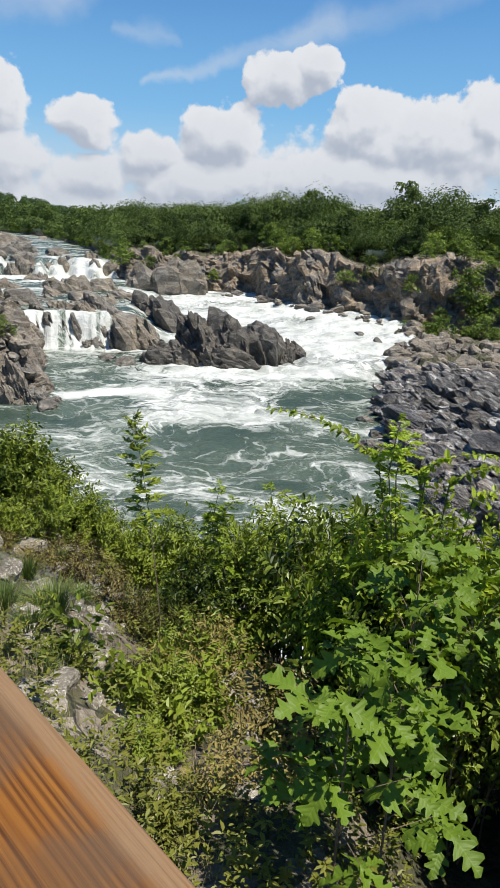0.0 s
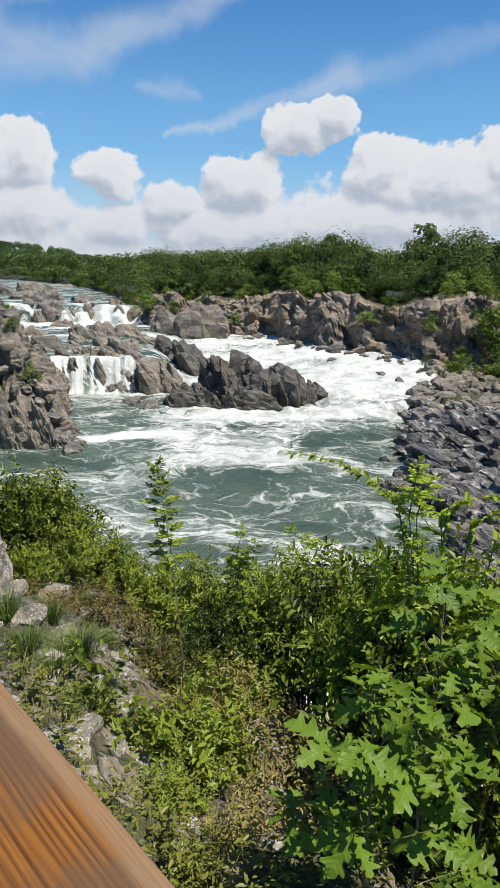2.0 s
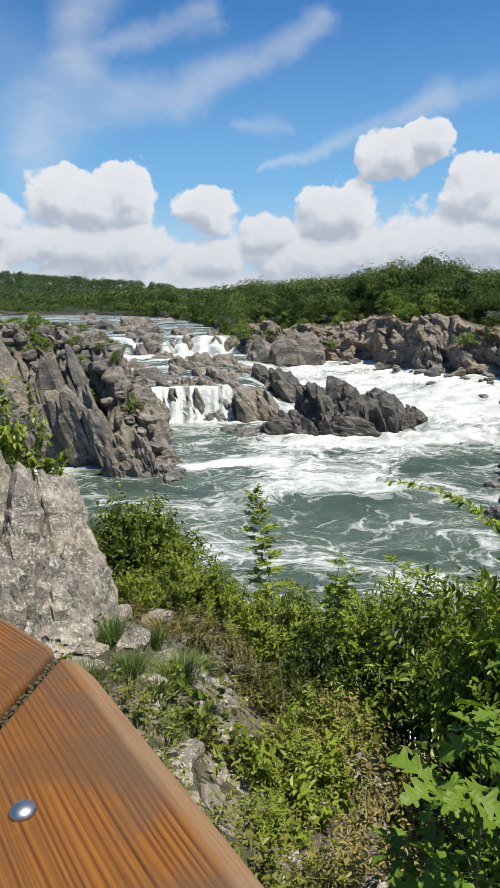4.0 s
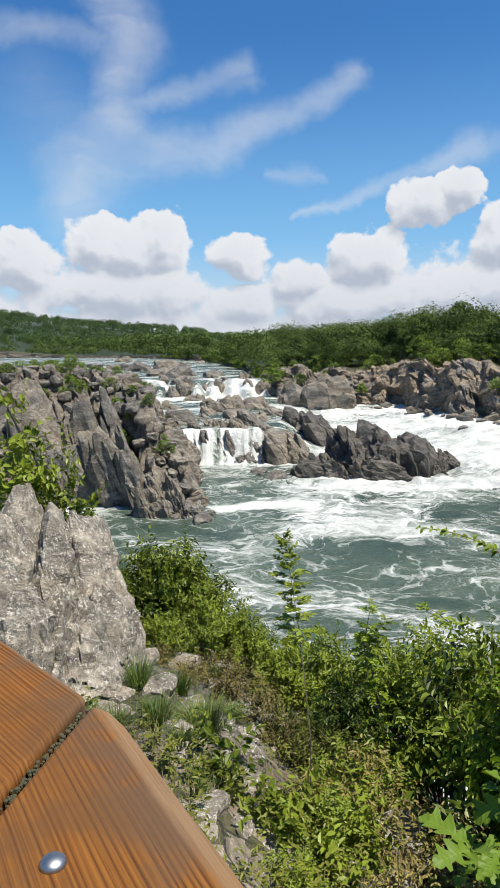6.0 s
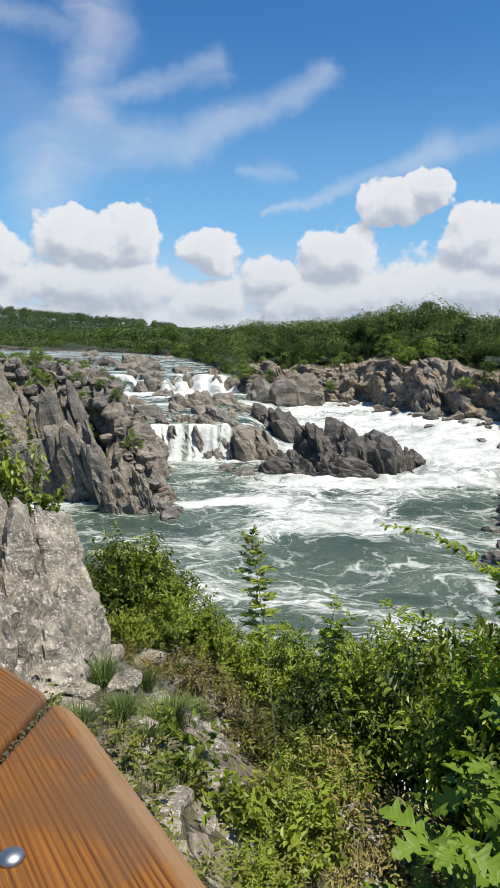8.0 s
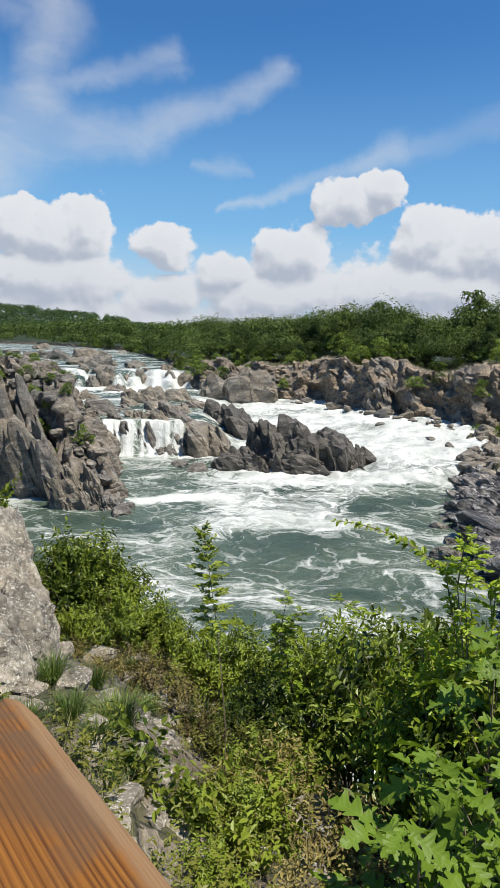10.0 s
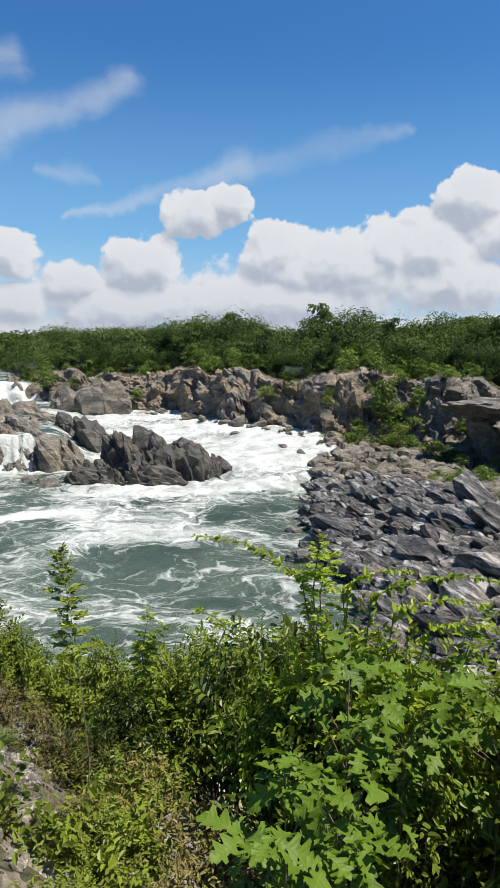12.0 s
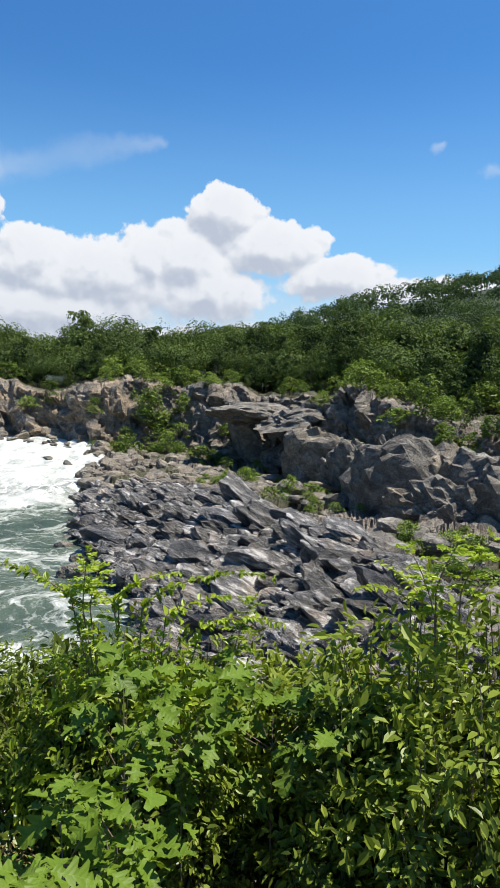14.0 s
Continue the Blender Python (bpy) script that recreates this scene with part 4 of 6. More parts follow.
def slab_pile():
    """Tilted slabs of the rock pile on the right bank."""
    rng = np.random.default_rng(8)
    for k in range(10):
        v, f = rock_arrays(800 + 5 * k, (0, 0, 0), (1.9 + 0.07 * k, 0.9, 0.6), 3, 0.0, 0.17, 0.6, 0.5, 14)
        SLABS.append(quads("slab", v, f, ROCK_DARK, smooth=False))
    pile = thing("rock_pile", "pile of tilted dark grey rock slabs along the river", "rock pile", at(36, 60, 2.0))

    def place(small):
        az = rng.uniform(22.8, 57)
        c = float(crest(np.array([az]))[0])
        r = 27 + (c + 1.5 - 27) * rng.uniform() ** 0.8
        while az < np.interp(r, [0, 46, 49, 56, 65, 74, 82, 95], [31, 30, 27.4, 25.2, 23.4, 23.6, 24.0, 24.0]):
            az += 1.5
        s = (0.22 + 0.5 * rng.uniform() ** 1.5) if small else 0.5 + 0.95 * rng.uniform() ** 1.6
        where = Matrix.Translation(at(az, r, ground_z(az, r) + rng.uniform(-0.25, 0.2)) - Vector(pile.location))
        return where @ slab_turn(rng) @ Matrix.Diagonal((s, s * rng.uniform(0.8, 1.3), s * rng.uniform(0.8, 1.4), 1))

    for k in range(300):
        part("slab", SLABS[rng.integers(10)], None, pile).matrix_local = place(False)
    # small broken pieces between them
    vs, fs, n = [], [], 0
    shapes = []
    for k in range(10):
        me = split_block(840 + 5 * k, (1.7 + 0.08 * k, 0.7, 0.45), ROCK_DARK)
        me.calc_loop_triangles()
        shapes.append((np.array([q.co[:] for q in me.vertices]), np.array([q.vertices[:] for q in me.loop_triangles])))
        bpy.data.meshes.remove(me)
    for k in range(5200):
        v, f = shapes[rng.integers(10)]
        mat = np.array(place(True))
        vs.append(v @ mat[:3, :3].T + mat[:3, 3])
        fs.append(f + n)
        n += len(v)
    chips = part("rubble", quads("rubble", np.concatenate(vs), np.concatenate(fs), ROCK_DARK, smooth=False), None, pile)
    tagged(chips, "small dark broken rock pieces", kind="stuff")


# ---- leaves and trees ----
def kites(name, P, D, N, L, W, mat, fold=0.25):
    """Many small leaves: base P, along D, face N, length L, width W."""
    D = D / np.linalg.norm(D, axis=1, keepdims=True)
    S = np.cross(D, N)
    S = S / (np.linalg.norm(S, axis=1, keepdims=True) + 1e-9)
    N = np.cross(S, D)
    L, W = np.asarray(L)[:, None], np.asarray(W)[:, None]
    mid = P + D * L * 0.42
    v = np.stack([P, mid + S * W / 2 + N * W * fold, P + D * L, mid - S * W / 2 + N * W * fold], 1).reshape(-1, 3)
    return quads(name, v, np.arange(len(P) * 4).reshape(-1, 4), mat, smooth=False)


LEAF_BUSH = leaf_material("bush_leaves", (0.035, 0.068, 0.011), (0.16, 0.225, 0.042), 0.6, 0.3)


def tube(bm, a, b, ra, rb, sides=6):
    """A tapered limb from a to b."""
    a, b = Vector(a), Vector(b)
    turn = (b - a).to_track_quat("Z", "Y").to_matrix().to_4x4()
    bmesh.ops.create_cone(bm, cap_ends=True, segments=sides, radius1=ra, radius2=rb, depth=(b - a).length, matrix=Matrix.Translation((a + b) / 2) @ turn)


def tree_parts(seed, h, w, leaves=1500, size=0.55, mat=None):
    """Trunk and crown of a broadleaved tree h high and w wide."""
    rng = np.random.default_rng(seed)
    bm = bmesh.new()
    fork = Vector((rng.normal() * 0.3, rng.normal() * 0.3, h * 0.35))
    tube(bm, (0, 0, -0.6), fork, h * 0.022, h * 0.014, 7)
    blobs = []
    for k in range(24):
        t = k / 23
        ang, rad = rng.uniform(0, 6.28), w * 0.40 * rng.uniform(0.35, 1.0) * (1.05 - 0.75 * t * t)
        c = np.array([rad * math.cos(ang), rad * math.sin(ang), h * (0.16 + 0.76 * t)])
        blobs.append((c, w * rng.uniform(0.09, 0.19)))
        tube(bm, fork if t > 0.35 else fork * (0.6 + t), c, h * 0.008, h * 0.002, 5)
    trunk = bpy.data.meshes.new("trunk")
    bm.to_mesh(trunk)
    bm.free()
    trunk.materials.append(BARK)
    n = leaves // len(blobs)
    P, N = [], []
    for c, r in blobs:
        u = unit(rng, n)
        u[:, 2] = np.where(u[:, 2] < -0.35, -u[:, 2], u[:, 2])
        lump = 1 + 0.35 * layers(u * 2.2 + c, 2, seed)
        rad = r * lump * rng.uniform(0.86, 1.02, n)
        P.append(c + u * rad[:, None] * np.array([1, 1, 0.8]))
        N.append(u + 0.28 * unit(rng, n))
    P, N = np.concatenate(P), np.concatenate(N)
    D = np.cross(N, unit(rng, len(P)))
    s = size * rng.uniform(0.6, 1.3, len(P))
    return trunk, kites("crown", P - D * 0.1, D, N, s, s * 0.75, mat or LEAF_FAR)


def bank_bushes(kinds, rng):
    """Bushes on the ledges of the far cliff, on the near ridge and in the stony hollow."""
    places = []
    for k in range(68):
        az = rng.uniform(2, 60) if k % 2 else rng.uniform(26, 60)
        places.append((az, float(far_base(np.array([az]))[0]) + rng.uniform(1.5, 14), rng.uniform(0.12, 0.34)))
    for k in range(20):
        az = rng.uniform(26.5, 33.5)
        places.append((az, float(far_base(np.array([az]))[0]) + rng.uniform(-6, 4), rng.uniform(0.2, 0.42)))
    for k in range(70):
        az = rng.uniform(33, 60)
        c = float(crest(np.array([az]))[0])
        places.append((az, c + 5 + (float(far_base(np.array([az]))[0]) - c - 4) * rng.uniform(), rng.uniform(0.08, 0.26)))
    for k in range(110):
        places.append((rng.uniform(-22, -7.5), rng.uniform(68, 92), rng.uniform(0.08, 0.22)))
    for k in range(30):
        az = rng.uniform(-8, 4)
        places.append((az, float(far_base(np.array([az]))[0]) + rng.uniform(0, 8), rng.uniform(0.3, 0.6)))
    for k in range(66):
        az = rng.uniform(1.5, 62)
        places.append((az, float(far_base(np.array([az]))[0]) + rng.uniform(13, 30), rng.uniform(0.3, 0.55)))
    for az, r, s in places:
        trunk, crown = kinds[rng.integers(6)]
        t = thing("bush", "small green bush growing among the rocks", "bush", at(az, r, ground_z(az, r) - 0.25 * s * 4), "bushes among the rocks")
        t.rotation_euler, t.scale = (0, 0, rng.uniform(0, 6.28)), (s * rng.uniform(0.9, 1.5), s * rng.uniform(0.9, 1.5), s * rng.uniform(0.65, 1.1))
        part("trunk", trunk, BARK, t)
        part("crown", crown, LEAF_BUSH, t)


def make_trees():
    """Woods along the top of the far bank."""
    kinds = [tree_parts(300 + k, 10.0, (7.5, 9.0, 6.5, 8.5, 7.0, 10.0)[k], 2700, 0.37) for k in range(6)]
    rng = np.random.default_rng(77)
    bank_bushes([tree_parts(340 + k, 10.0, (11.0, 13.0, 10.0)[k % 3], 560, 0.86, LEAF_BUSH) for k in range(6)], rng)
    for k in range(190):
        a = rng.uniform(1.5, 62)
        depth = rng.uniform(0, 1) ** 1.2 * 34
        r = float(far_base(np.array([a]))[0]) + along(a, [(2, 16), (30, 16), (45, 14), (60, 12)]) + depth
        tall = along(a, [(1, 0.7), (10, 1.0), (30, 1.05), (60, 1.0)]) * (0.6 + 0.72 * rng.uniform() ** 1.3) * (1.15 if k % 9 == 0 else 0.82)
        if depth < 12:
            tall *= 0.28 + 0.03 * depth
        trunk, crown = kinds[rng.integers(6)]
        t = thing("tree", "leafy green broadleaved tree on the wooded far bank", "tree", at(a, r, ground_z(a, r) - 0.2), "trees on the far bank")
        t.rotation_euler, t.scale = (0, 0, rng.uniform(0, 6.28)), (tall * rng.uniform(0.9, 1.15), tall * rng.uniform(0.9, 1.15), tall)
        part("trunk", trunk, BARK, t)
        part("crown", crown, LEAF_FAR, t)


def far_woods():
    """Canopy of the woods, crown by crown: those behind the banks, and the hills in the distance."""
    rng = np.random.default_rng(5)
    sets = {False: ([], [], []), True: ([], [], [])}
    for k in range(3900):
        left, close = 1500 <= k < 3400, k >= 3400
        a = rng.uniform(-26, 1.5) if left else rng.uniform(1.5, 63)
        b = float(far_base(np.array([a]))[0])
        r = b + 4 + rng.uniform() ** 1.25 * 900 if left else b + 36 + rng.uniform() ** 1.2 * along(a, [(1, 60), (20, 90), (30, 240), (60, 300)])
        if close:
            r = b + 24 + 36 * rng.uniform()
        z = float(land(np.array([a]), np.array([r]))[0][0])
        h = rng.uniform(10, 18) if left else rng.uniform(4.0, 8.5) if close else rng.uniform(7, 13.5)
        w = rng.uniform(4, 7) if left else rng.uniform(3.2, 5.6)
        if left and (r < b + 25 or a > -4):
            h *= 0.5 if r < b + 25 else 0.75
        n = 420 if close else 270 if r < 240 else 150 if r < 420 else 90
        u = unit(rng, n)
        u[:, 2] = np.abs(u[:, 2]) * 1.15 - 0.15
        lump = 1 + 0.25 * layers(u * 2.0 + k, 2, 7)
        c = np.array([*at(a, r, z + h * 0.58)])
        P, N, S = sets[bool(r > b + (90 if left else 130))]
        P.append(c + u * np.array([w, w, h * 0.42]) * (rng.uniform(0.8, 1.0, n) * lump)[:, None])
        N.append(u + 0.25 * unit(rng, n))
        S.append(w * rng.uniform(0.08, 0.15, n) * (0.78 if close else 1.0 if r < 260 else 1.8 if r < 420 else 2.3))
    for far, name, label, mat in ((False, "woods", "dense green summer woods behind the river banks", LEAF_FAR), (True, "far_woods", "dark green wooded hills in the distance", LEAF_DISTANT)):
        P, N, S = (np.concatenate(v) for v in sets[far])
        D = np.cross(N, unit(rng, len(P)))
        tagged(new(name, kites(name, P, D, N, S, S * 0.8, mat)), label, "woods", kind="stuff")


make_ground()
make_water()
river_rocks()
overhangs()
slab_pile()
make_trees()
far_woods()

# ---- lookout railing ----
def wood_material():
    m, g, b = material("stained_wood")
    p = spot(g, "Object")
    x, y, z = g.xyz(p)
    wander = g.math("ADD", y, g.math("MULTIPLY", g.noise(g.join(g.math("MULTIPLY", x, 2.2), g.math("MULTIPLY", y, 5.0), 0.0), 1.0, 2), 0.014))
    ring = g.noise(g.join(g.math("MULTIPLY", x, 0.8), g.math("MULTIPLY", wander, 300), g.math("MULTIPLY", z, 20)), 1.0, 3, 0.6)
    lines = g.math("SINE", g.math("ADD", g.math("MULTIPLY", wander, 1050.0), g.math("MULTIPLY", g.noise(g.join(g.math("MULTIPLY", x, 0.9), g.math("MULTIPLY", y, 45), 0.0), 1.0, 3), 16.0)))
    close_grain = g.smooth(y, -0.17, -0.06, 0.025, 0.085)
    ring = g.math("ADD", g.math("MULTIPLY", ring, 0.56), g.math("ADD", 0.22, g.math("MULTIPLY", lines, close_grain)))
    fibre = g.noise(g.join(g.math("MULTIPLY", x, 9), g.math("MULTIPLY", wander, 420), g.math("MULTIPLY", z, 160)), 1.0, 4, 0.6)
    stain = g.noise(p, 7, 4, 0.6)
    c = g.ramp(ring, (0.34, (0.052, 0.018, 0.005)), (0.48, (0.150, 0.056, 0.011)), (0.64, (0.215, 0.088, 0.016)))
    c = g.mix(g.smooth(stain, 0.42, 0.68, 0.0, 0.65), c, (0.09, 0.046, 0.020, 1))
    c = g.mix(g.smooth(fibre, 0.58, 0.8, 0.0, 0.35), c, (0.26, 0.145, 0.055, 1))
    c = g.mix(g.smooth(fibre, 0.42, 0.28, 0.0, 0.75), c, (0.07, 0.03, 0.012, 1))
    c = g.mix(g.math("MULTIPLY", g.smooth(y, -0.075, 0.0), g.smooth(stain, 0.38, 0.56, 0.0, 0.75)), c, (0.095, 0.058, 0.034, 1))
    worn = g.smooth(g.math("ADD", y, g.math("MULTIPLY", g.math("SUBTRACT", stain, 0.5), 0.016)), -0.006, 0.006)
    c = g.mix(g.math("MULTIPLY", worn, g.smooth(fibre, 0.3, 0.6, 0.45, 0.85)), c, (0.22, 0.138, 0.074, 1))
    g.put(b.inputs["Base Color"], c)
    g.put(b.inputs["Roughness"], g.math("ADD", 0.55, g.math("MULTIPLY", stain, 0.3)))
    b.inputs["Specular IOR Level"].default_value = 0.15
    bump(g, b, g.math("ADD", ring, g.math("MULTIPLY", fibre, 0.5)), 0.5, 0.004)
    return m


WOOD = wood_material()
MOSS = bark_material("seam_moss", (0.022, 0.022, 0.010), (0.085, 0.080, 0.035))


def cap_board(corners, thick, round_by):
    """A flat board with these corners (x, y), its top at z = 0, with rounded edges."""
    bm = bmesh.new()
    top = [bm.verts.new((x, y, 0)) for x, y in corners]
    low = [bm.verts.new((x, y, -thick)) for x, y in corners]
    bm.faces.new(top)
    bm.faces.new(low[::-1])
    n = len(corners)
    for k in range(n):
        bm.faces.new([top[k], low[k], low[(k + 1) % n], top[(k + 1) % n]])
    bmesh.ops.recalc_face_normals(bm, faces=bm.faces[:])
    bmesh.ops.bevel(bm, geom=bm.edges[:], offset=round_by, segments=5, profile=0.5, affect="EDGES")
    return bm


def make_railing():
    """Corner of the lookout's wooden railing: two cap boards that meet at a seam, a bolt, posts."""
    z = EYE - 0.42
    joint = Vector((-0.201, 0.776, z))
    rail = thing("railing", "orange-brown stained wooden railing with rounded cap boards and a bolt", "railing", joint)
    # each board lies along its own x; y runs to the outer side
    def local(points, angle):
        c, q = math.cos(radians(angle)), math.sin(radians(angle))
        return [((x - joint.x) * c + (y - joint.y) * q, -(x - joint.x) * q + (y - joint.y) * c) for x, y in points]

    near = part("cap_board", cap_board(local([(-0.201, 0.776), (-0.176, 0.762), (-0.151, 0.729), (0.665, -0.647), (0.43, -0.79), (-0.281, 0.385)], -59.4), 0.042, 0.009), WOOD, rail)
    near.matrix_local = pose(0, 0, 0, 0, 0, -59.4)
    far = part("cap_board", cap_board(local([(-0.212, 0.796), (-0.292, 0.376), (-1.75, 1.40), (-1.15, 1.75)], -45.5), 0.042, 0.009), WOOD, rail)
    far.matrix_local = pose(0, 0, 0, 0, 0, -45.5)
    # moss and dirt in the seam between the boards
    rng = random.Random(3)
    bm = bmesh.new()
    for k in range(240):
        s = 0.03 + 0.97 * rng.random()
        size = rng.uniform(0.0014, 0.0034)
        bmesh.ops.create_icosphere(bm, subdivisions=1, radius=size, matrix=Matrix.Translation((-0.0045 - 0.081 * s + rng.uniform(-0.004, 0.004), 0.008 - 0.39 * s, -0.009 + rng.uniform(-0.003, 0.002))))
    part("moss", bm, MOSS, rail, "dark green moss in the seam")
    bm = bmesh.new()
    bmesh.ops.create_uvsphere(bm, u_segments=20, v_segments=10, radius=0.0115)
    bmesh.ops.scale(bm, vec=(1, 1, 0.6), verts=bm.verts)
    bolt = part("bolt", bm, STEEL, rail, "shiny steel bolt head")
    for f in bolt.data.polygons:
        f.use_smooth = True
    bolt.location = Vector((-0.171, 0.514, z + 0.001)) - joint
    for x in (0.55, 1.45):
        bm = bmesh.new()
        bmesh.ops.create_cube(bm, size=1.0)
        bmesh.ops.scale(bm, vec=(0.09, 0.09, 3.2), verts=bm.verts)
        bmesh.ops.bevel(bm, geom=bm.edges[:], offset=0.006, segments=2, affect="EDGES")
        post = part("post", bm, WOOD, rail)
        post.matrix_local = pose(0, 0, 0, 0, 0, -59.4) @ pose(x, -0.16, -1.642)


def metal(name, base, rough):
    m, g, b = material(name)
    b.inputs["Metallic"].default_value = 1.0
    p = spot(g, "Object")
    g.put(b.inputs["Base Color"], g.mix(g.noise(p, 300, 3), (*base, 1), tuple(0.7 * c for c in base) + (1,)))
    b.inputs["Roughness"].default_value = rough
    return m


STEEL = metal("bolt_steel", (0.45, 0.45, 0.44), 0.42)
make_railing()

# ---- plants on the slope under the lookout ----
LEAF_DARK = leaf_material("shrub_leaves", (0.014, 0.030, 0.006), (0.185, 0.235, 0.030), 0.38, 0.22)
LEAF_MID = leaf_material("fresh_leaves", (0.020, 0.040, 0.006), (0.195, 0.240, 0.028), 0.38, 0.24)
LEAF_BRIGHT = leaf_material("bright_leaves", (0.09, 0.14, 0.011), (0.28, 0.36, 0.032), 0.42, 0.3)
LEAF_WEED = leaf_material("weed_leaves", (0.026, 0.036, 0.009), (0.180, 0.185, 0.034), 0.45, 0.27)
LEAF_OAK = leaf_material("oak_leaves", (0.013, 0.037, 0.005), (0.108, 0.172, 0.016), 0.5, 0.24, veins=True)
GRASS = leaf_material("grass_blades", (0.042, 0.078, 0.015), (0.15, 0.20, 0.055), 0.5, 0.25)
LEAF_DRY = leaf_material("dry_leaves", (0.07, 0.055, 0.022), (0.27, 0.225, 0.075), 0.6, 0.2)
STEM = bark_material("stems", (0.10, 0.075, 0.05), (0.24, 0.18, 0.12))


def blades(name, P, D, N, L, W, mat, fold=0.16, droop=0.25):
    """Small leaves folded along the midrib, six corners each."""
    D = D / (np.linalg.norm(D, axis=1, keepdims=True) + 1e-9)
    S = np.cross(D, N)
    S = S / (np.linalg.norm(S, axis=1, keepdims=True) + 1e-9)
    N = np.cross(S, D)
    L, W = np.asarray(L)[:, None], np.asarray(W)[:, None]
    a, b = P + D * L * 0.3, P + D * L * 0.68 - N * L * droop * 0.4
    v = np.stack([P, a + S * W * 0.46 + N * W * fold, b + S * W * 0.42 + N * W * fold, P + D * L - N * L * droop,
                  b - S * W * 0.42 + N * W * fold, a - S * W * 0.46 + N * W * fold], 1).reshape(-1, 3)
    i = np.arange(len(P))[:, None] * 6
    f = np.concatenate([i + np.array([0, 3, 2, 1]), i + np.array([0, 5, 4, 3])], 1).reshape(-1, 4)
    return quads(name, v, f, mat, smooth=False)


def folded(name, P, D, N, L, W, mat, fold=0.2):
    """Small leaves of two triangles, folded along the midrib."""
    D = D / (np.linalg.norm(D, axis=1, keepdims=True) + 1e-9)
    S = np.cross(D, N)
    S = S / (np.linalg.norm(S, axis=1, keepdims=True) + 1e-9)
    N = np.cross(S, D)
    L, W = np.asarray(L)[:, None], np.asarray(W)[:, None]
    mid = P + D * L * 0.45
    v = np.stack([P, mid + S * W * 0.55 + N * W * fold, P + D * L, mid - S * W * 0.55 + N * W * fold], 1).reshape(-1, 3)
    i = np.arange(len(P))[:, None] * 4
    return quads(name, v, np.concatenate([i + np.array([0, 2, 1]), i + np.array([0, 3, 2])], 1).reshape(-1, 3), mat, smooth=False)


def shrub_meshes(seed, h, w, stems=34, twigs=11, per=11, leaf=0.045, slim=0.5, mat=None, twig=0.26, upright=0.5, start=0.28):
    """Stems and leaves of a shrub h high and w wide, standing on its origin."""
    rng = np.random.default_rng(seed)
    bm = bmesh.new()
    P, D, N = [], [], []
    for k in range(stems):
        ang, rad = rng.uniform(0, 6.283), math.sqrt(rng.uniform(0, 1))
        foot = np.array([rng.normal() * w * 0.08, rng.normal() * w * 0.08, -0.05])
        tall = h * (0.45 + 0.55 * math.sqrt(max(0.0, 1 - rad * rad))) * rng.uniform(0.75, 1.08)
        tip = np.array([math.cos(ang) * rad * w / 2, math.sin(ang) * rad * w / 2, tall])
        mid = (foot + tip) / 2 + np.array([0, 0, h * 0.12])
        curve = lambda t: foot * (1 - t) ** 2 + 2 * mid * t * (1 - t) + tip * t * t
        pts = [curve(t) for t in (0, 0.35, 0.7, 1.0)]
        for j in range(3):
            tube(bm, pts[j], pts[j + 1], 0.0045 * h * (1 - 0.27 * j), 0.0045 * h * (1 - 0.27 * (j + 1)), 4)
        out = np.array([math.cos(ang), math.sin(ang), 0])
        for j in range(twigs):
            t = start + (1 - start) * (j + rng.uniform()) / twigs
            p = curve(t)
            d = out * 0.5 * rad + rng.normal(size=3) * 0.6 + np.array([0, 0, upright])
            d /= np.linalg.norm(d)
            ln = twig * rng.uniform(0.6, 1.3)
            side = np.cross(d, rng.normal(size=3))
            side /= np.linalg.norm(side)
            s = (np.arange(per) + 0.6) / per
            base = p + d * (s * ln)[:, None] - np.array([0, 0, 0.10]) * ((s * ln) ** 2)[:, None]
            sign = np.where(np.arange(per) % 2 == 0, 1.0, -1.0)[:, None]
            P.append(base)
            D.append(side * sign * 0.9 + d * 0.55 + rng.normal(size=(per, 3)) * 0.28)
            N.append(np.array([0, 0, 1.0]) + rng.normal(size=(per, 3)) * 0.42 + 0.3 * out)
    stem = bpy.data.meshes.new("stem")
    bm.to_mesh(stem)
    bm.free()
    stem.materials.append(STEM)
    P, D, N = np.concatenate(P), np.concatenate(D), np.concatenate(N)
    L = leaf * rng.uniform(0.65, 1.3, len(P))
    return stem, (blades if leaf > 0.0495 else folded)("foliage", P, D, N, L, L * slim, mat)


def plant(name, label, category, meshes, az, r, scale=1.0, turn=0.0, group="", lift=0.0, tall=1.0):
    t = thing(name, label, category, at(az, r, ground_z(az, r) - 0.04 + lift), group)
    t.rotation_euler, t.scale = (0, 0, turn), (scale, scale, scale * tall)
    part("stem", meshes[0], STEM, t)
    part("foliage", meshes[1], None, t)
    return t


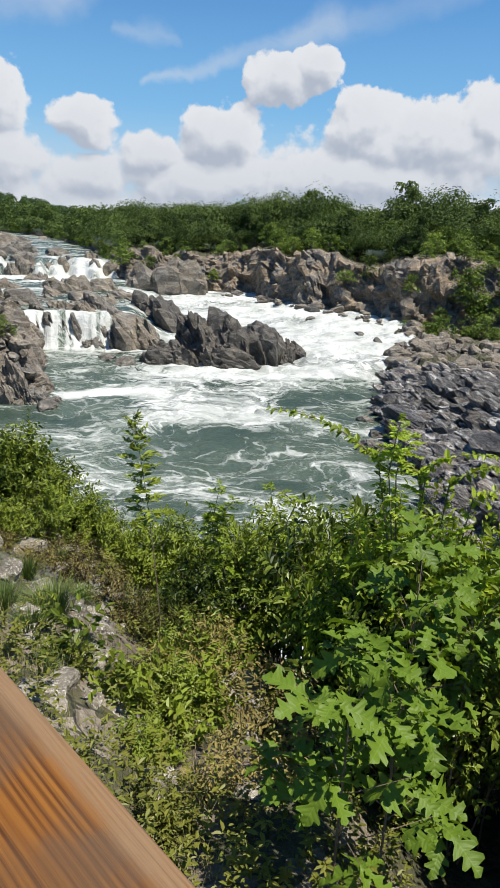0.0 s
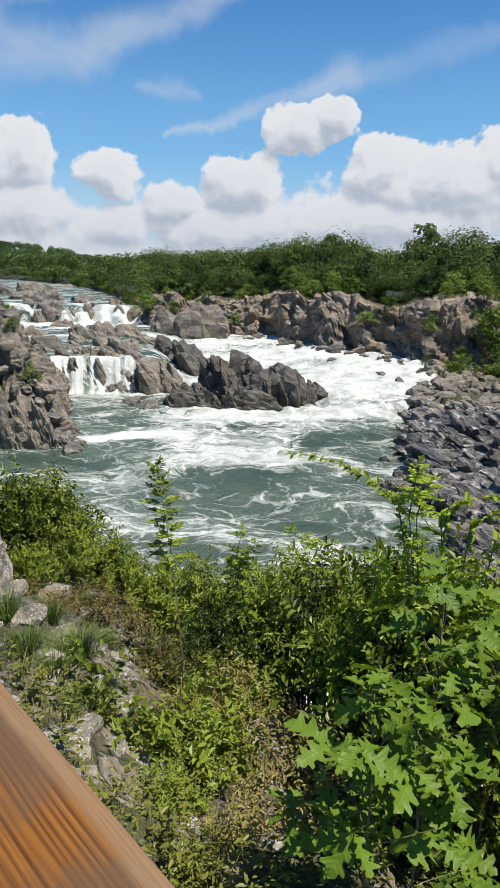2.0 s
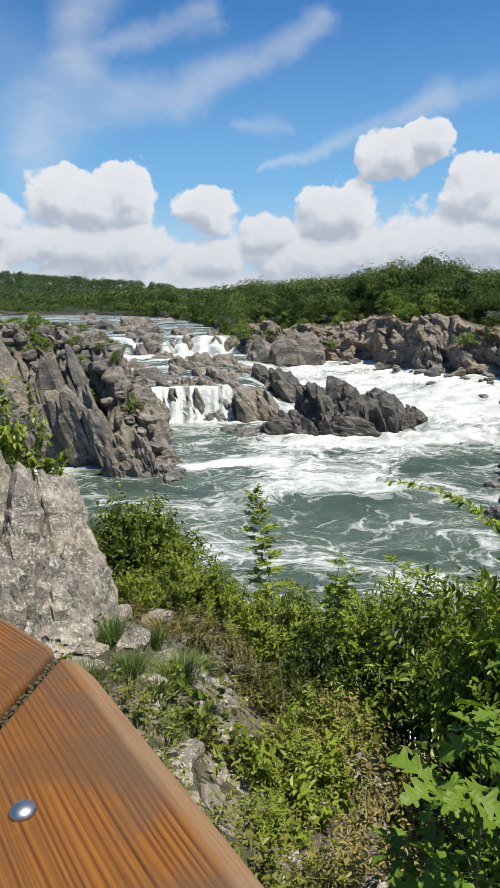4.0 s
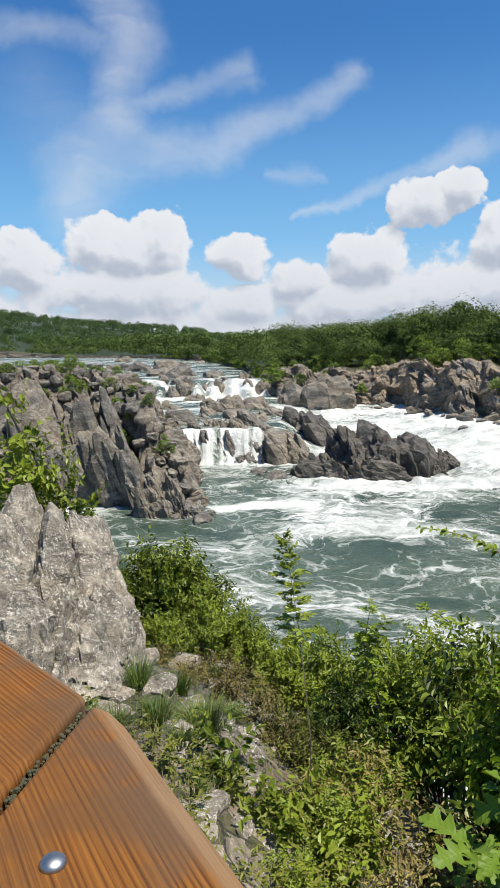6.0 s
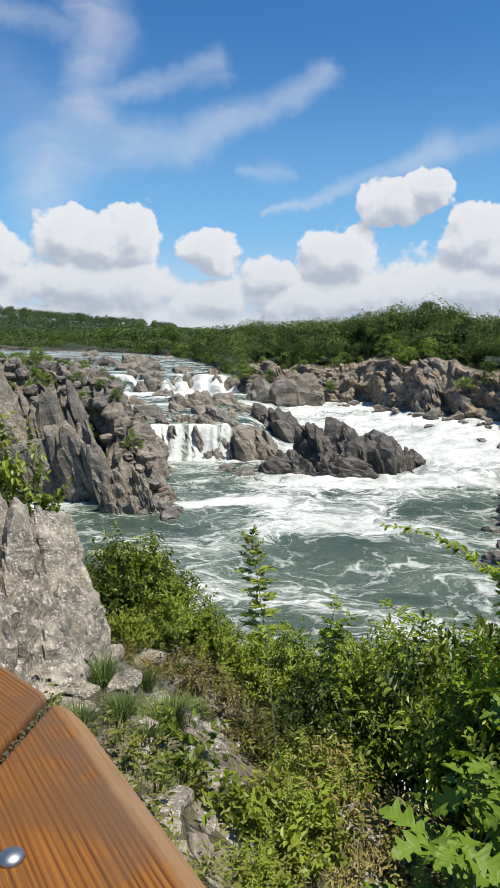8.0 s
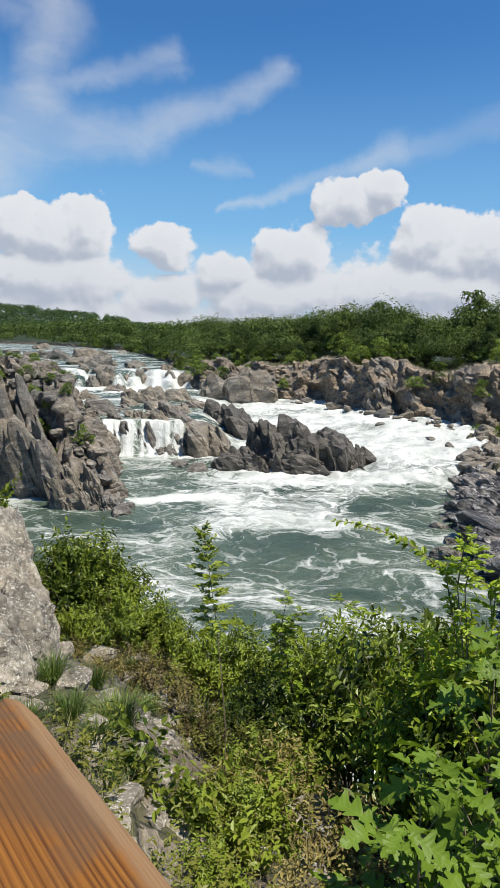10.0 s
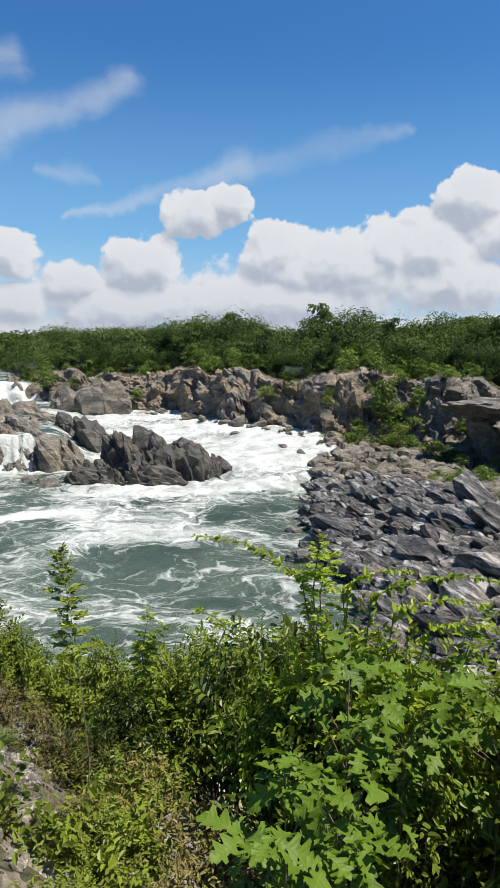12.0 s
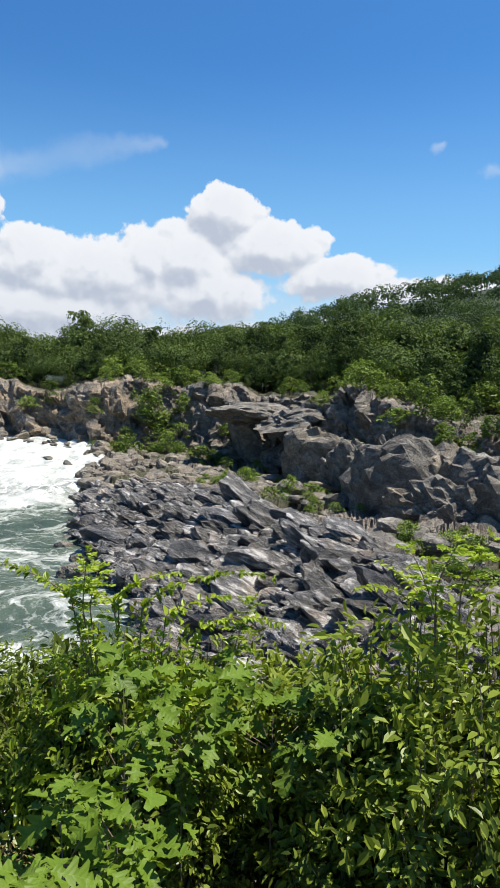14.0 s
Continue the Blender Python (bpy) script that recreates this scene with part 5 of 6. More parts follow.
def oak_leaf(seed, length):
    """A lobed oak leaf along x, folded a little along the midrib and drooping."""
    rng = random.Random(seed)
    lobes = [(0.0, 0.015), (0.10, 0.03), (0.17, 0.16), (0.25, 0.17), (0.30, 0.07), (0.36, 0.09), (0.45, 0.30), (0.53, 0.31), (0.57, 0.11),
             (0.62, 0.12), (0.72, 0.29), (0.79, 0.27), (0.81, 0.11), (0.88, 0.13), (0.93, 0.10), (1.0, 0.0)]
    bm = bmesh.new()
    bend = rng.uniform(0.12, 0.35)
    rib = [bm.verts.new((x * length, 0, -bend * length * x * x)) for x, _ in lobes]
    for side in (1, -1):
        edge = []
        for x, w in lobes:
            k = w * rng.uniform(0.85, 1.15)
            edge.append(bm.verts.new(((x + 0.25 * w) * length if x < 0.95 else x * length, side * k * length, (0.22 * k + 0.06 * rng.uniform(-1, 1)) * length - bend * length * x * x)))
        for j in range(len(lobes) - 1):
            f = [rib[j], rib[j + 1], edge[j + 1], edge[j]]
            bm.faces.new(f if side > 0 else f[::-1])
    bmesh.ops.remove_doubles(bm, verts=bm.verts, dist=0.0004)
    me = bpy.data.meshes.new("leaf")
    bm.to_mesh(me)
    bm.free()
    me.materials.append(LEAF_OAK)
    for f in me.polygons:
        f.use_smooth = True
    return me


OAK_LEAVES = []


def oak(az, r, el, w, count, seed, label="young oak with large lobed green leaves", deep=1.2):
    """A young oak whose large leaves stand in whorls at the twig ends."""
    if not OAK_LEAVES:
        OAK_LEAVES.extend(oak_leaf(k, 0.208 + 0.014 * (k % 3)) for k in range(6))
    rng = np.random.default_rng(seed)
    h = EYE - r * math.tan(radians(-el)) - ground_z(az, r)
    t = thing("oak_sapling", label, "sapling", at(az, r, ground_z(az, r) - 0.05), "oak saplings")
    bm = bmesh.new()
    top = Vector((0, 0, h * 0.8))
    tube(bm, (0, 0, -0.1), top, 0.009, 0.004, 6)
    spots = []
    n = max(4, count // 6)
    for k in range(n):
        s = (k + 0.5) / n
        ang = k * 2.4 + rng.uniform(-0.4, 0.4)
        rad = w / 2 * rng.uniform(0.45, 1.0) * (1.15 - 0.6 * s)
        start = Vector((0, 0, max(0.15, h - deep) + (h * 0.8 - max(0.15, h - deep)) * s))
        end = Vector((math.cos(ang) * rad, math.sin(ang) * rad, max(0.25, h - deep + 0.1) + (h - max(0.25, h - deep + 0.1)) * s))
        spots.append((start, end, ang))
    part("stem", bm, STEM, t)
    made = 0
    for start, end, ang in spots:
        bm = bmesh.new()
        tube(bm, start, end, 0.0035, 0.002, 4)
        part("branch", bm, STEM, t)
        for j in range(6):
            if made >= count:
                break
            yaw = ang + j * 1.05 + rng.uniform(-0.3, 0.3)
            leaf = part("leaf", OAK_LEAVES[rng.integers(6)], None, t)
            sc = rng.uniform(0.65, 1.1)
            leaf.matrix_local = Matrix.Translation(end - Vector((0, 0, 0.012 * j))) @ Euler((rng.uniform(-0.6, 0.6), rng.uniform(-0.5, 0.6), yaw)).to_matrix().to_4x4() @ Matrix.Scale(sc, 4)
            made += 1
    return t


def grass_tuft(az, r, h, w, n, seed):
    rng = np.random.default_rng(seed)
    ang = rng.uniform(0, 6.283, n)
    foot = np.stack([np.cos(ang), np.sin(ang), 0 * ang], 1) * (rng.uniform(0, 1, n) ** 0.7 * w * 0.22)[:, None]
    lean = rng.uniform(0.1, 0.75, n)
    L = h * rng.uniform(0.6, 1.15, n)
    d = np.stack([np.cos(ang) * lean, np.sin(ang) * lean, 1 - 0.25 * lean], 1)
    d /= np.linalg.norm(d, axis=1, keepdims=True)
    side = np.stack([-np.sin(ang), np.cos(ang), 0 * ang], 1) * 0.004
    p1, p2 = foot + d * (L * 0.55)[:, None], foot + d * L[:, None]
    p2 = p2 - np.array([0, 0, 1]) * (L * lean * 0.45)[:, None] + np.stack([np.cos(ang), np.sin(ang), 0 * ang], 1) * (L * lean * 0.2)[:, None]
    v = np.stack([foot - side, foot + side, p1 + side * 0.8, p1 - side * 0.8, p2 + side * 0.1, p2 - side * 0.1], 1).reshape(-1, 3)
    i = np.arange(n)[:, None] * 6
    f = np.concatenate([i + np.array([0, 1, 2, 3]), i + np.array([3, 2, 4, 5])], 1).reshape(-1, 4)
    t = tagged(new("grass_tuft", quads("grass_tuft", v, f, GRASS, smooth=False)), "tuft of long green grass blades on the stony slope", "grass", "grass tufts")
    t.location = at(az, r, ground_z(az, r) - 0.02)


def undergrowth():
    """Low weeds and seedlings that cover the slope."""
    rng = np.random.default_rng(12)
    n = 5600
    a, r = rng.uniform(-24, 62, n), 2.0 + 11.5 * rng.uniform(0, 1, n) ** 0.95
    bare = layers(np.stack([r * np.sin(np.radians(a)), r * np.cos(np.radians(a)), 0 * a], 1) * 0.9, 2, 31)
    keep = (bare > np.where(r < 5.2, -0.45, -0.1)) & ~((a > 12) & (a < 22) & (r > 4.6)) & ~((a > 7.5) & (a < 15) & (r > 3.3) & (r < 4.3) & (bare < 0.35)) & ~((a > 31) & (a < 52) & (r < 7)) & ~((a < -1) & (a > -20) & (r > 6.2) & (r < 10.5) & (bare < 0.3))
    a, r = a[keep], r[keep]
    z = land(a, r)[0]
    foot = np.stack([r * np.sin(np.radians(a)), r * np.cos(np.radians(a)), z], 1)
    P, D, N, L = [], [], [], []
    for k in range(len(a)):
        m = rng.integers(12, 22)
        h = rng.uniform(0.12, 0.5)
        s = np.sort(rng.uniform(0.15, 1, m))
        lean = rng.normal(size=2) * 0.3
        p = foot[k] + np.stack([lean[0] * s * h, lean[1] * s * h, s * h], 1)
        ang = np.arange(m) * 2.4 + rng.uniform(0, 6)
        P.append(p)
        D.append(np.stack([np.cos(ang), np.sin(ang), rng.uniform(-0.2, 0.6, m)], 1))
        N.append(np.array([0, 0, 1.0]) + rng.normal(size=(m, 3)) * 0.35)
        L.append(np.full(m, 0.024 + 0.04 * rng.uniform() ** 1.5) * rng.uniform(0.7, 1.2, m))
    P, D, N, L = (np.concatenate(v) for v in (P, D, N, L))
    tagged(new("undergrowth", blades("undergrowth", P, D, N, L, L * 0.42, LEAF_WEED)), "low yellow-green weeds covering the stony slope", "weeds", kind="stuff")


def dry_grass():
    """Short dry grass between the stones."""
    rng = np.random.default_rng(19)
    n = 15000
    a, r = rng.uniform(-22, 24, n), rng.uniform(2.4, 8.5, n)
    clump = layers(np.stack([r * np.sin(np.radians(a)), r * np.cos(np.radians(a)), 0 * a], 1) * 1.3, 2, 33)
    a, r = a[clump > -0.2], r[clump > -0.2]
    n = len(a)
    foot = np.stack([r * np.sin(np.radians(a)), r * np.cos(np.radians(a)), land(a, r)[0] - 0.01], 1)
    ang, lean, L = rng.uniform(0, 6.283, n), rng.uniform(0.1, 0.9, n), rng.uniform(0.08, 0.26, n)
    d = np.stack([np.cos(ang) * lean, np.sin(ang) * lean, 1 - 0.4 * lean], 1)
    side = np.stack([-np.sin(ang), np.cos(ang), 0 * ang], 1) * 0.003
    tip = foot + d * L[:, None]
    v = np.stack([foot - side, foot + side, tip + side * 0.2, tip - side * 0.2], 1).reshape(-1, 3)
    tagged(new("dry_grass", quads("dry_grass", v, np.arange(4 * n).reshape(-1, 4), STRAW, smooth=False)), "short dry straw-coloured grass between the stones", "grass", kind="stuff")


STRAW = leaf_material("straw", (0.09, 0.10, 0.03), (0.28, 0.245, 0.115), 0.7, 0.2)


def reach(name, label, category, meshes, az, r, el, turn=0.0, group="", wide=1.0):
    """A plant at az and r whose top reaches the elevation el, seen from the lookout."""
    top = max(v.co.z for v in meshes[1].vertices)
    z = ground_z(az, r)
    s = (EYE - r * math.tan(radians(-el)) - z) / top
    t = plant(name, label, category, meshes, az, r, s * wide, turn, group)
    t.scale = (s * wide, s * wide, s)
    return t


def spray(label, r, shoots, seed, leaf=0.045, mat=None, bare=0.25, spread=2.0, frond=0.13, every=0.034):
    """A shrub of long leafy shoots: azimuth and elevation of each one's foot and tip."""
    rng = np.random.default_rng(seed)
    az0 = sum(s[0] for s in shoots) / len(shoots)
    t = thing("shrub", label, "shrub", at(az0, r, ground_z(az0, r)), "shrubs with long shoots")
    org = np.array(t.location)
    for a0, e0, a1, e1 in shoots:
        p0 = np.array(at(a0, r, EYE - r * math.tan(radians(-e0))))
        rr = r + rng.uniform(-0.3, 0.3)
        p1 = np.array(at(a1, rr, EYE - rr * math.tan(radians(-e1))))
        foot = np.array(at(az0 + rng.uniform(-spread, spread), r, ground_z(az0, r) - 0.05))
        up = p0 + (p1 - p0) * 0.45 + np.array([0, 0, 0.22 * np.linalg.norm(p1 - p0)])
        bm = bmesh.new()
        if spread > 0 or (a0, e0) == tuple(shoots[0][:2]):
            tube(bm, foot - org, p0 - org, 0.006, 0.005, 5)
        curve = lambda s: p0 * (1 - s) ** 2 + 2 * up * s * (1 - s) + p1 * s * s
        for k in range(6):
            tube(bm, curve(k / 6) - org, curve((k + 1) / 6) - org, 0.006 - 0.0007 * k, 0.0053 - 0.0007 * k, 4)
        stem = part("shoot", bm, STEM, t)
        fronds = abs(a1 - a0) < 3.2
        n = int(np.linalg.norm(p1 - p0) / (every if fronds else 0.010)) + 4
        s = np.sort(rng.uniform(0.0, 1.0, n)) if spread > 0 else np.linspace(0.42, 1.0, n)
        P = np.stack([curve(x) for x in s]) - org
        if spread > 0:
            low = np.linspace(bare, 1.0, 16 if fronds else 60)[:, None]
            P, s = np.concatenate([foot - org + (p0 - foot) * low, P]), np.concatenate([np.zeros(len(low)), s])
        n = len(P)
        d = np.gradient(P, axis=0) + 1e-6
        d /= np.linalg.norm(d, axis=1, keepdims=True)
        if fronds:
            ang = np.arange(n) * 2.4 + rng.uniform(0, 6)
            D = np.stack([np.cos(ang), np.sin(ang), rng.uniform(0.0, 0.5, n)], 1) + d * (0.3 + 1.2 * s[:, None] ** 4)
            D /= np.linalg.norm(D, axis=1, keepdims=True)
            ln = frond * (1.1 - 0.45 * s) * rng.uniform(0.8, 1.2, n)
            m = 13
            k = np.arange(m)
            u = (0.22 + 0.78 * (k // 2) / (m // 2))[None, :, None]
            Q = P[:, None] + D[:, None] * ln[:, None, None] * u - np.array([0, 0, 0.5]) * (ln[:, None, None] * u) ** 2 / frond
            S = np.cross(D, np.array([0, 0, 1.0]))
            S /= np.linalg.norm(S, axis=1, keepdims=True) + 1e-6
            sign = np.where(k == m - 1, 0.0, np.where(k % 2 == 0, 1.0, -1.0))[None, :, None]
            P = Q.reshape(-1, 3)
            D = (S[:, None] * sign + D[:, None] * 0.55).reshape(-1, 3) + rng.normal(size=(n * m, 3)) * 0.14
            N = np.array([0, 0, 1.0]) + rng.normal(size=(n * m, 3)) * 0.3
            L = np.repeat(ln * 0.36, m) * rng.uniform(0.8, 1.15, n * m)
        else:
            side = np.cross(d, np.array([0, 0, 1.0]))
            side /= np.linalg.norm(side, axis=1, keepdims=True) + 1e-6
            sign = np.where(np.arange(n) % 2 == 0, 1.0, -1.0)[:, None]
            D = side * sign + d * 0.5 + rng.normal(size=(n, 3)) * 0.35
            N = np.array([0, 0, 1.0]) + rng.normal(size=(n, 3)) * 0.4
            L = leaf * 1.2 * (1.15 - 0.5 * s) * rng.uniform(0.7, 1.2, n)
        part("foliage", blades("foliage", P, D, N, L, L * 0.5, mat or LEAF_BRIGHT), None, stem)
    return t


def slab_rock(label, az, r, top_el, half, lean, seed, mat, deep=0.45):
    """A tall slab of rock that leans back."""
    z0 = ground_z(az, r)
    h = EYE - r * math.tan(radians(-top_el)) - z0 + 0.3
    v, f = rock_arrays(seed, (0, 0, 0), (half * 1.05, deep, h / 2 * 1.10), 5, 0.0, 0.12, 0.24, 0.85, 12, 0.0, 0.68)
    ob = tagged(new("rock_slab", quads("rock_slab", v, f, mat, smooth=False)), label, "rock", "pale slabs")
    ob.matrix_world = Matrix.Translation(at(az, r, z0 - 0.3 + h / 2)) @ Euler((radians(lean), radians(-4 + (seed * 37 % 7 - 3) * 1.2), radians(-az + seed * 53 % 17 - 8))).to_matrix().to_4x4()
    return ob


def make_plants():
    rng = random.Random(4)
    fine = [shrub_meshes(500 + k, 1.4, 1.5, 34, 10, 9, 0.078, 0.40, LEAF_DARK) for k in range(3)]
    soft = [shrub_meshes(520 + k, 2.2, 1.5, 48, 10, 10, 0.066, 0.46, (LEAF_MID, LEAF_DARK)[k], 0.28) for k in range(2)]
    weed = [shrub_meshes(540 + k, 0.7, 1.0, 30, 9, 8, 0.050, 0.46, (LEAF_WEED, LEAF_DARK)[k], 0.2) for k in range(2)]
    olive = shrub_meshes(580, 1.4, 1.5, 38, 10, 8, 0.085, 0.48, LEAF_MID, 0.26)
    bright = shrub_meshes(590, 1.9, 1.3, 36, 8, 9, 0.068, 0.48, LEAF_BRIGHT, 0.26, 0.7)
    canopy = shrub_meshes(595, 2.2, 1.9, 60, 9, 10, 0.072, 0.52, LEAF_MID, 0.28, 0.4, 0.70)
    narrow = shrub_meshes(597, 2.0, 2.0, 60, 9, 10, 0.062, 0.38, LEAF_DARK, 0.26, 0.4, 0.68)
    here = "shrubs on the slope"
    label_fine = "dense dark green shrub with small narrow leaves"
    label_soft = "bright green shrub with soft oval leaves"
    label_weed = "low yellow-green bush on the stony slope"
    # beside the pale slabs
    reach("shrub", "leafy olive green shrub beside pale lichened rock", "shrub", olive, -7.2, 9.0, -14.4, 0.3, here, 1.0)
    reach("shrub", "leafy olive green shrub beside pale lichened rock", "shrub", olive, -4.6, 9.0, -16.6, 3.3, here, 0.9)
    reach("shrub", "leafy olive green shrub beside pale lichened rock", "shrub", olive, -8.6, 8.8, -13.8, 4.0, here, 0.9)
    reach("shrub", label_soft, "shrub", olive, -2.6, 8.6, -20.0, 5.1, here)
    reach("shrub", label_soft, "shrub", olive, -9.6, 8.4, -15.8, 2.0, here)
    reach("shrub", label_soft, "shrub", olive, -8.4, 7.6, -20.5, 4.4, here)
    reach("shrub", label_soft, "shrub", fine[0], -5.4, 8.0, -19.0, 4.0, here)
    reach("shrub", label_soft, "shrub", soft[0], -4.6, 8.8, -18.0, 1.0, here, 0.9)
    reach("shrub", label_fine, "shrub", fine[1], -1.8, 8.6, -20.5, 1.3, here)
    for az, r, el in ((1.0, 8.6, -22.0), (4.2, 8.6, -22.0), (7.2, 8.4, -22.4), (10.4, 8.2, -22.8), (13.6, 8.2, -22.6), (16.6, 8.0, -21.2), (19.6, 7.6, -20.4), (22.4, 6.4, -19.0),
                      (7.6, 6.8, -26.0), (25, 6.0, -25.0), (27, 5.4, -24.0), (7, 7.0, -27.0), (25.5, 5.6, -21.0)):
        reach("shrub", label_fine, "shrub", narrow if 13 < az < 20 else fine[rng.randrange(3)], az, r, el, rng.uniform(0, 6), here)
    for az, r, el in ((28, 5.2, -19.5), (32, 5.2, -19.5), (36, 5.4, -21.5), (40, 5.4, -22.5), (44.5, 5.2, -22.5), (48.5, 5.0, -21.0), (52, 4.8, -16.0), (56, 4.6, -15.0), (61, 4.4, -14.5),
                      (30, 4.3, -25.5), (51, 4.2, -24.0), (55.5, 3.9, -22.0), (60, 3.8, -20.0)):
        reach("shrub", label_soft, "shrub", canopy if 34 < az < 50 else soft[rng.randrange(2)], az, r, el, rng.uniform(0, 6), here)
    for az, r, el in ((2, 6.8, -28.5), (5.5, 6.2, -29), (9, 5.6, -30), (4, 5.0, -33), (7.5, 4.6, -34), (0, 4.8, -35), (3, 3.9, -38), (-3.5, 4.9, -36), (-0.5, 6.2, -31.5), (6, 3.2, -42), (-1, 3.6, -42)):
        reach("low_bush", label_weed, "bush", weed[rng.randrange(2)], az, r, el, rng.uniform(0, 6), "bushes on the slope", 1.1)
    for az, r, el, w, n, sd in ((22.5, 2.9, -32, 0.95, 84, 1), (27.5, 3.9, -21.5, 1.0, 78, 3), (32.5, 4.0, -23.5, 1.0, 42, 4), (40.5, 4.3, -24, 1.1, 42, 5), (47, 4.2, -24.5, 1.0, 42, 7), (36, 4.5, -22.5, 0.9, 48, 8), (27, 3.1, -30, 0.8, 60, 9)):
        oak(az, r, el, w, n, sd, deep=0.55 if n == 42 else 1.2)
    spray("arching shrub with long light green leafy shoots", 4.9,
          [(24.0, -19, 24.5, -14.6), (23.0, -18, 13.6, -14.5), (26.5, -18.5, 32.5, -16.6), (29, -19, 40.5, -16.8), (31, -20, 38.5, -18.6), (34, -21, 41.5, -20.6), (24.6, -19, 25.4, -15.8), (37, -22.5, 38.5, -18.8), (27, -19, 22.0, -17.2)], 71, 0.058, None, 0.5, 2.0, 0.14, 0.03)
    for az, r, el in ((23.2, 5.2, -18.4), (25.8, 5.0, -17.8), (28.6, 5.0, -18.0), (31.6, 5.0, -18.6)):
        reach("shrub", label_soft, "shrub", bright, az, r, el, rng.uniform(0, 6), here, 0.8)
    spray("leggy shrub with drooping green shoots", 4.4, [(53, -18, 49.0, -15.0), (54, -17, 56.0, -12.6), (52, -18, 47.5, -17.4), (56, -17, 58.5, -12.4), (54, -19, 51.5, -13.6)], 72)
    spray("small shrub with fresh yellow-green tips", 7.0, [(9.2, -24, 9.8, -20.9), (9.6, -24, 11.2, -21.8), (9.4, -24, 8.9, -22.2), (16.5, -22, 13.6, -20.6)], 73)
    # sapling that stands up against the water
    spray("slender green sapling rising above the undergrowth", 5.2, [(4.6, -31, 2.3, -15.9)], 74, 0.06, LEAF_MID, 0.8, 0.0, 0.2, 0.055)
    reach("sapling", "broad-leaved bright green sapling among the rocks", "sapling", shrub_meshes(601, 1.9, 1.2, 20, 9, 9, 0.085, 0.6, LEAF_MID, 0.3), -20.2, 10.5, -1.8, 0.0, "", 0.8)
    reach("sapling", "broad-leaved bright green sapling among the rocks", "sapling", shrub_meshes(602, 1.9, 1.0, 16, 8, 9, 0.085, 0.6, LEAF_MID, 0.3), -15.6, 10.5, -5.4, 0.0, "", 0.8)
    pale = "pale grey slab of rock blotched with lichen"
    for k, (az, r, el, half, lean) in enumerate(((-13.6, 7.7, -12.6, 0.25, -38), (-16.4, 7.5, -13.7, 0.25, -38), (-19.2, 7.8, -12.5, 0.28, -32), (-21.2, 7.8, -12.4, 0.34, -26),
                                                 (-14.8, 6.6, -20.5, 0.24, -40), (-17.4, 6.5, -18.5, 0.26, -38), (-20.0, 6.4, -18.0, 0.32, -30), (-12.2, 7.0, -19.5, 0.22, -38), (-23.5, 6.8, -14.0, 0.45, -24))):
        slab_rock(pale, az, r, el, half, lean, 701 + k, ROCK_PALE, 0.34)
    # unseen tree added beside the lookout so that its crown shades the bank
    trunk, crown = tree_parts(391, 10.0, 5.6, 5200, 0.22, LEAF_MID)
    shade = thing("tree", "unseen broadleaved tree added beside the lookout to shade the bank", "tree", at(76, 6.4, ground_z(76, 6.4) - 0.2))
    shade.scale = (0.36, 0.36, 0.70)
    part("trunk", trunk, BARK, shade)
    part("crown", crown, LEAF_MID, shade)
    dry = shrub_meshes(596, 0.6, 0.9, 22, 8, 6, 0.05, 0.4, LEAF_DRY, 0.18)
    for az, r, el in ((-8.6, 7.2, -23.4), (-6.2, 7.0, -24.4), (-3.4, 7.2, -24.0), (-1.0, 7.0, -25.6), (1.8, 6.6, -28.6), (10.5, 5.4, -31.0), (14.5, 4.4, -34.0), (-4.6, 6.2, -28.4), (7.0, 5.4, -32.0), (12.5, 3.6, -39.0)):
        reach("low_bush", "half-dry brown and yellow-green bush", "bush", dry, az, r, el, az, "bushes on the slope", 1.1)
    stones = np.random.default_rng(21)
